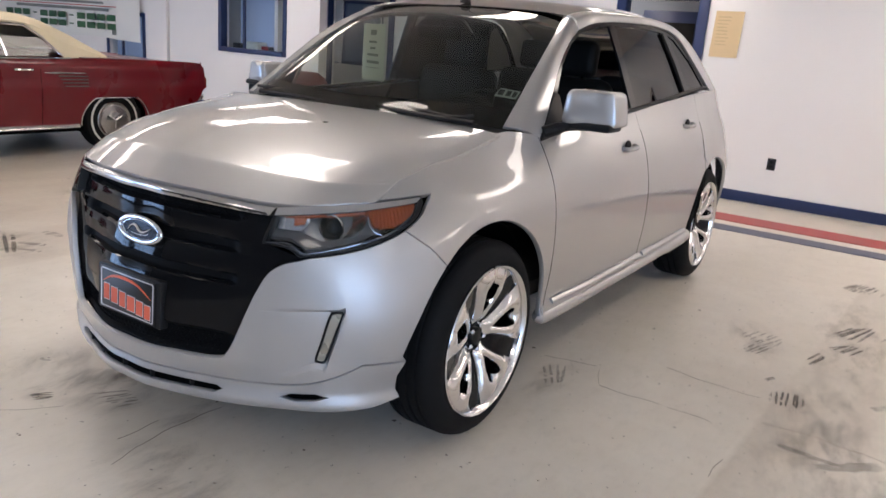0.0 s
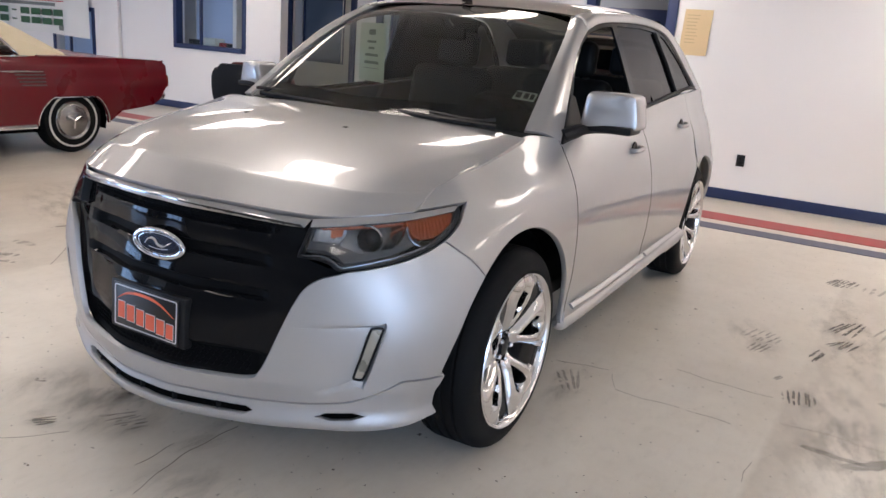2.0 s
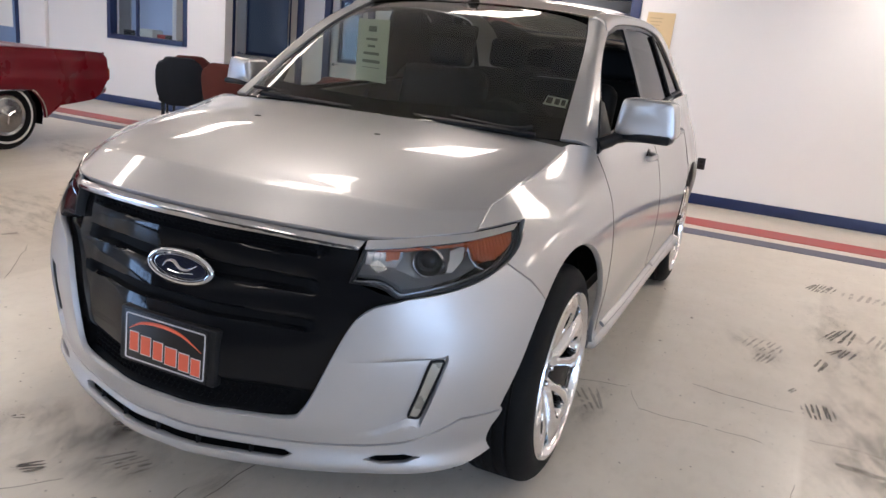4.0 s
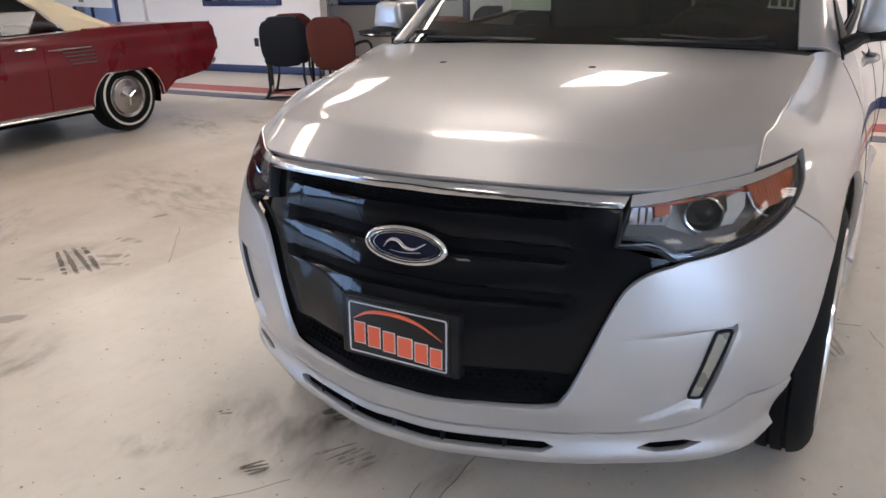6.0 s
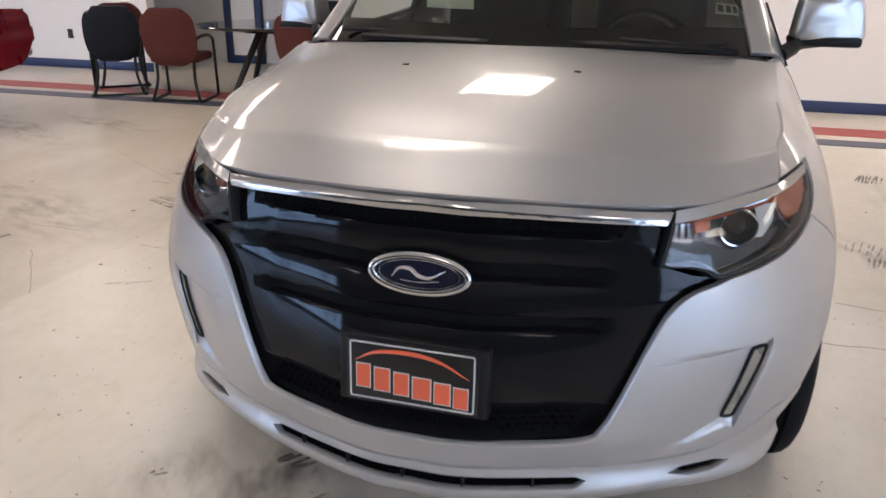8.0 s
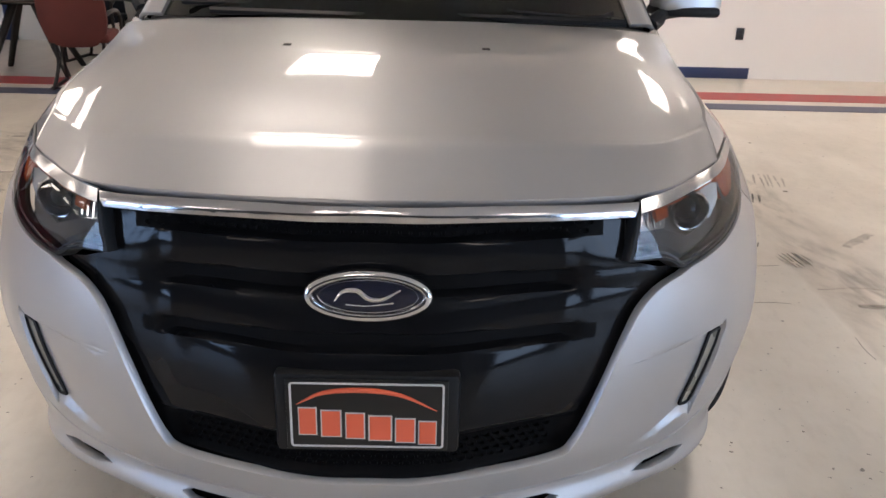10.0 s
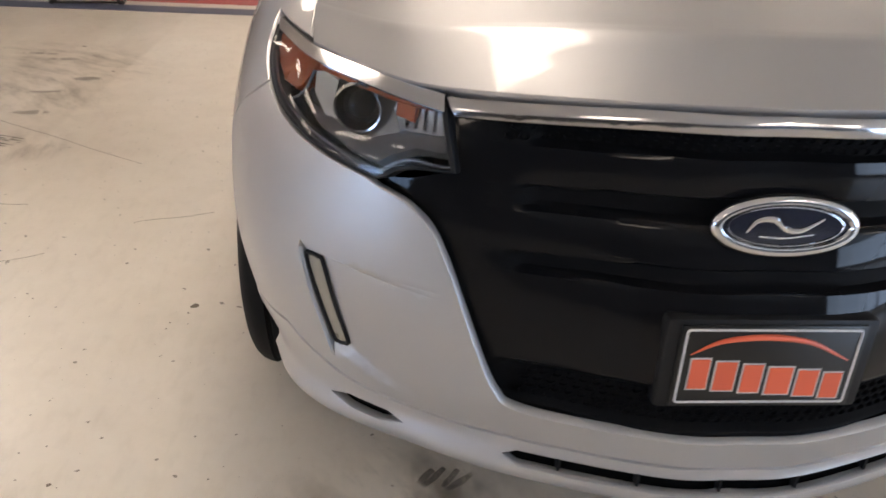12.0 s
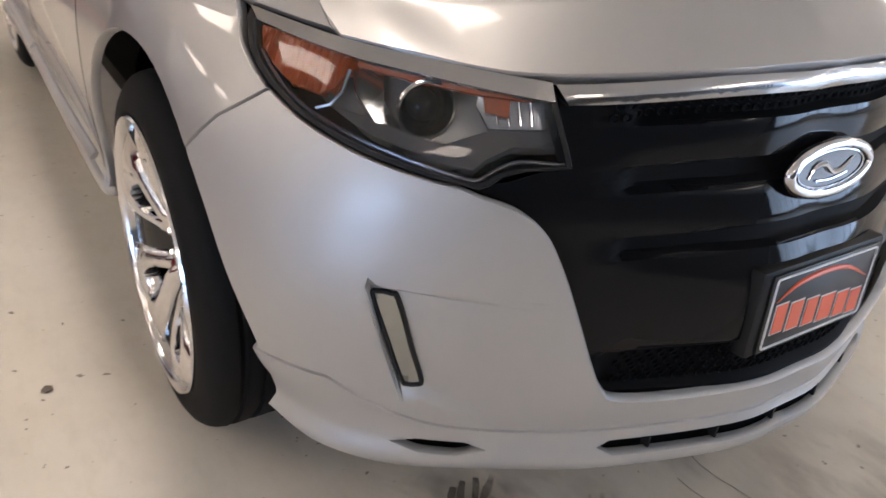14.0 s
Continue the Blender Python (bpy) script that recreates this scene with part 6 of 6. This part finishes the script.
SMOKED = glass("smoked_glass", (0.35, 0.38, 0.36))
for sg in (1, -1):
    bm = red_glass()
    part("side_window", bm if sg > 0 else flip(bm), SMOKED, red, "smoky side window", out_from=(0, -1.2, 0.8))
both("window_trim", lambda: tube([Vector((0.84 - 0.42 * (z - 0.975), y, z)) for y, z in ((-0.48, 0.985), (-0.64, 1.165), (-0.79, 1.268), (-1.6, 1.288))], 0.012, 6), CHROME, red, "bright window trim")
both("quarter_bar", lambda: tube([Vector((0.838 - 0.42 * (z - 0.975), y, z)) for y, z in ((-1.02, 0.98), (-1.06, 1.27))], 0.010, 6), CHROME, red)


def red_wheel(y, sg):
    m = Matrix.Translation((sg * 0.78, y, R_WH[1])) if sg > 0 else Matrix.Translation((-0.78, y, R_WH[1])) @ Matrix.Rotation(math.pi, 4, "Z")
    t = part("wheel", lathe([(0.20, -0.09), (0.31, -0.095), (0.332, -0.07), (0.335, 0.06), (0.318, 0.088), (0.26, 0.095), (0.20, 0.085), (0.0, 0.06)], 48), RUBBER, red, "steel wheel with whitewall tyre", m)
    part("whitewall", lathe([(0.256, 0.0945), (0.256, 0.098), (0.276, 0.0965), (0.276, 0.092)], 48, caps=False), WHITEWALL, t, "thin white band")
    part("hubcap", lathe([(0.195, 0.075), (0.20, 0.092), (0.19, 0.098), (0.165, 0.088), (0.15, 0.094), (0.10, 0.088), (0.075, 0.098), (0.05, 0.112), (0.0, 0.118)], 40, caps=False), AGED, t, "chrome wheel cover")
    for i in range(3):
        a = 2 * math.pi * i / 3 + 0.5
        part("spinner", tube([(0.105, 0, 0), (0.105, 0.085 * math.cos(a), 0.085 * math.sin(a))], [0.016, 0.009], 6), CHROME, t)


for y in (R_WH[0], -2.93):
    for sg in (1, -1):
        red_wheel(y, sg)
for y in (R_WH[0], -2.93):
    for sg in (1, -1):
        well = lathe([(0.40, 0.0), (0.41, -0.3), (0.0, -0.3)], 24)
        moved(well, Matrix.Translation((0.86, y, 0.33)))
        bmesh.ops.delete(well, geom=[v for v in well.verts if v.co.z < 0.2], context="VERTS")
        part("wheel_well", well if sg > 0 else flip(well), CAVITY_SHADE, red)

# ---- tyre dirt and joints on the floor ----
def smudge(x, y, w, l, turn, seed):
    """A patch of tyre dirt that thins out round its edge."""
    bm = bmesh.new()
    bm.faces.new([bm.verts.new((w / 2 * 1.4 * math.cos(a), l / 2 * 1.4 * math.sin(a), 0)) for a in [2 * math.pi * i / 28 for i in range(28)]])
    return part("dirt", bm, DIRT, dirt_all, "", pose(x, y, 0.0012 + 0.0004 * (seed % 7), 0, 0, turn))


def stroke(bm, a, b, wide, rng):
    """One worn stroke from a to b, ragged along both edges and broken here and there."""
    a, b = Vector((*a, 0)), Vector((*b, 0))
    d = b - a
    side = Vector((-d.y, d.x, 0)).normalized() * wide / 2
    n = max(4, int(d.length / 0.022))
    old = None
    for i in range(n + 1):
        c = a + d * (i / n)
        taper = 0.55 + 0.45 * math.sin(math.pi * (i + 0.5) / (n + 1))
        pair = [bm.verts.new(c + side * k * taper * rng.uniform(0.55, 1.1)) for k in (1, -1)]
        if old and rng.random() > 0.10:
            bm.faces.new((old[0], old[1], pair[1], pair[0]))
        old = pair


def tread(a0, a1, b0, b1, bars, duty=0.5, mat=None):
    """A print of tyre blocks: parallel strokes between the first, a0 to a1, and the last, b0 to b1."""
    rng = random.Random(int(a0[0] * 100) + bars)
    bm = bmesh.new()
    wide = (Vector(b0) - Vector(a0)).length / max(1, bars - 1) * duty if bars > 1 else duty
    for i in range(bars):
        k = i / max(1, bars - 1)
        jig = [rng.uniform(-0.012, 0.012) for _ in range(4)]
        stroke(bm, (a0[0] + (b0[0] - a0[0]) * k + jig[0], a0[1] + (b0[1] - a0[1]) * k + jig[1]), (a1[0] + (b1[0] - a1[0]) * k + jig[2], a1[1] + (b1[1] - a1[1]) * k + jig[3]), wide, rng)
    part("tread_print", bm, mat or TREAD, dirt_all, "", pose(0, 0, 0.0045))


dirt_all = tagged(new("floor_dirt"), "dark tyre dirt and tread prints on the floor", "dirt", kind="stuff")
TREAD = DIRT.copy()
TREAD.name = "tread_dirt"
TREAD.node_tree.nodes["Map Range"].inputs["From Min"].default_value = 0.28
TREAD.node_tree.nodes["Map Range"].inputs["From Max"].default_value = 0.48
TREAD.node_tree.nodes["Map Range"].inputs["To Max"].default_value = 0.62
TREAD.node_tree.nodes["Map Range.001"].inputs["From Max"].default_value = 0.25
TREAD.node_tree.nodes["Principled BSDF"].inputs["Base Color"].default_value = (0.12, 0.10, 0.08, 1)
for k, (x, y, w, l, turn) in enumerate((
        (1.95, 3.25, 0.34, 1.6, 4), (1.95, 2.1, 0.32, 0.8, 8), (2.05, 1.6, 0.5, 0.8, 12), (1.51, 2.90, 0.22, 0.5, 20), (0.90, 1.66, 0.14, 0.4, 0), 
        (-0.60, 0.38, 0.60, 0.34, 35), (-0.46, 0.47, 0.22, 0.14, 0), (0.03, 0.43, 0.12, 0.30, -8), (-0.38, 0.30, 0.4, 0.3, 10), (-0.9, 0.05, 0.20, 0.12, 30), (-0.53, 0.13, 0.14, 0.10, 0),
        (-2.4, 3.3, 0.5, 0.9, 35), (-2.5, 4.0, 0.6, 1.1, 60), (-2.6, 1.05, 0.6, 0.4, 0), (-3.2, 2.2, 0.6, 1.6, 70), (-5.0, 4.1, 0.35, 1.6, 62), (-4.4, 4.5, 0.3, 1.4, 70),
        (-2.14, 2.5, 0.3, 0.4, 10), (-1.9, 0.2, 0.5, 0.4, 10), (-3.6, 1.0, 0.6, 1.2, 40), (0.3, 0.1, 0.5, 0.3, 0))):
    smudge(x, y, w, l, turn, k)
FAINT = TREAD.copy()
FAINT.name = "faint_tread_dirt"
FAINT.node_tree.nodes["Map Range"].inputs["To Max"].default_value = 0.30
for a0, a1, b0, b1, bars, duty, mat in (
        ((-2.81, 1.05), (-2.36, 0.83), (-2.83, 1.22), (-2.33, 0.97), 4, 0.55, TREAD), ((-2.50, 2.56), (-2.16, 2.42), (-2.54, 2.69), (-2.17, 2.57), 6, 0.5, TREAD),
        ((1.74, 4.33), (1.83, 4.59), (1.92, 4.38), (1.99, 4.64), 8, 0.6, TREAD), ((1.98, 4.30), (2.02, 4.50), (2.25, 4.35), (2.30, 4.55), 6, 0.5, FAINT),
        ((1.82, 3.25), (1.93, 3.50), (1.97, 3.25), (2.07, 3.66), 6, 0.55, TREAD), ((1.85, 3.02), (1.92, 3.16), (1.95, 3.00), (2.02, 3.20), 5, 0.6, TREAD), ((1.78, 2.75), (1.84, 2.95), (1.82, 2.70), (1.88, 2.92), 3, 0.5, TREAD),
        ((2.06, 3.30), (2.14, 3.60), (2.24, 3.30), (2.32, 3.60), 6, 0.5, FAINT), ((1.43, 2.88), (1.48, 3.06), (1.61, 2.82), (1.66, 3.0), 7, 0.45, FAINT), ((1.48, 2.64), (1.54, 2.79), (1.56, 2.68), (1.62, 2.85), 4, 0.5, FAINT),
        ((1.73, 2.26), (1.74, 2.09), (1.86, 2.29), (1.87, 2.14), 7, 0.6, TREAD), ((0.80, 1.76), (0.92, 1.60), (0.89, 1.84), (0.99, 1.59), 4, 0.4, FAINT), ((1.66, 2.34), (1.71, 2.43), (1.67, 2.33), (1.72, 2.42), 2, 0.8, TREAD),
        ((-0.56, 0.10), (-0.50, 0.17), (-0.50, 0.08), (-0.45, 0.14), 4, 0.7, TREAD), ((-0.52, 0.45), (-0.47, 0.52), (-0.44, 0.43), (-0.39, 0.49), 4, 0.75, TREAD), ((-0.38, 0.25), (-0.30, 0.36), (-0.24, 0.25), (-0.20, 0.34), 6, 0.5, FAINT),
        ((-0.83, 0.29), (-0.80, 0.33), (-0.82, 0.28), (-0.78, 0.32), 2, 0.8, TREAD)):
    tread(a0, a1, b0, b1, bars, duty, mat)
for a, b, wide in (((-2.76, 2.94), (-2.59, 2.92), 0.05), ((-2.40, 2.92), (-2.20, 2.98), 0.07), ((-2.82, 3.34), (-2.62, 3.36), 0.05), ((-2.46, 3.28), (-2.28, 3.32), 0.04), ((-2.82, 4.13), (-2.60, 4.11), 0.06),
                   ((-2.62, 3.98), (-2.43, 4.03), 0.07), ((-2.34, 3.54), (-2.18, 3.60), 0.09), ((-2.74, 3.15), (-2.54, 3.17), 0.08), ((-2.70, 1.34), (-2.50, 1.38), 0.09), ((-2.58, 1.10), (-2.32, 1.22), 0.06), ((-2.45, 1.02), (-2.25, 1.12), 0.05),
                   ((-2.66, 0.71), (-2.44, 0.79), 0.04), ((-2.24, 0.37), (-2.14, 0.48), 0.09), ((-2.82, 1.68), (-2.78, 1.84), 0.05), ((1.95, 1.60), (2.25, 1.85), 0.07), ((2.05, 2.30), (2.40, 2.60), 0.06), ((1.80, 1.74), (2.1, 1.70), 0.05)):
    tread(a, b, a, b, 1, wide, FAINT)
# fine joints and a crack
JOINT = material("joint_dirt", (0.16, 0.13, 0.10), 0.7, 0, 0.3, 90)
for pts in ([(0.76, 1.88), (0.90, 1.91), (1.0, 1.94)], [(1.03, 1.90), (1.05, 1.85), (1.08, 1.76)], [(1.09, 1.74), (1.24, 1.74), (1.37, 1.75)], [(1.40, 1.75), (1.58, 1.74)], [(1.27, 2.16), (1.50, 2.13), (1.70, 2.13)], [(1.76, 1.88), (1.90, 1.90), (2.13, 1.88), (2.6, 1.80)], [(0.10, 0.02), (0.05, 0.25), (0.05, 0.51)], [(-0.02, 0.13), (-0.03, 0.30)],
            [(-0.51, -0.03), (-0.37, 0.13)], [(-1.21, 1.83), (-1.48, 1.74)], [(-1.89, 1.88), (-2.05, 1.88)], [(-1.69, 1.50), (-1.87, 1.40)], [(-2.11, 1.22), (-2.54, 1.68)], [(-2.42, 1.98), (-2.82, 1.99)], [(1.69, 1.30), (1.70, 1.46)], [(-1.6, 2.3), (-2.5, 2.9), (-3.6, 3.65)]):
    part("floor_joint", tube([(x + 0.004 * math.sin(40 * y), y + 0.005 * math.sin(30 * x), 0.0002) for x, y in catmull(pts, 6)], 0.0014, 4, flat=0.6), JOINT, dirt_all)
rng = random.Random(9)
for k in range(70):
    r = 0.004 + 0.010 * rng.random() ** 3
    x, y = rng.uniform(-3.6, 2.6), rng.uniform(-0.2, 4.6)
    bm = bmesh.new()
    bm.faces.new([bm.verts.new((r * (0.6 + 0.8 * rng.random()) * math.cos(a), r * (0.6 + 0.8 * rng.random()) * math.sin(a), 0)) for a in [2 * math.pi * i / 7 for i in range(7)]])
    part("speck", bm, JOINT, dirt_all, "", pose(x, y, 0.0045))
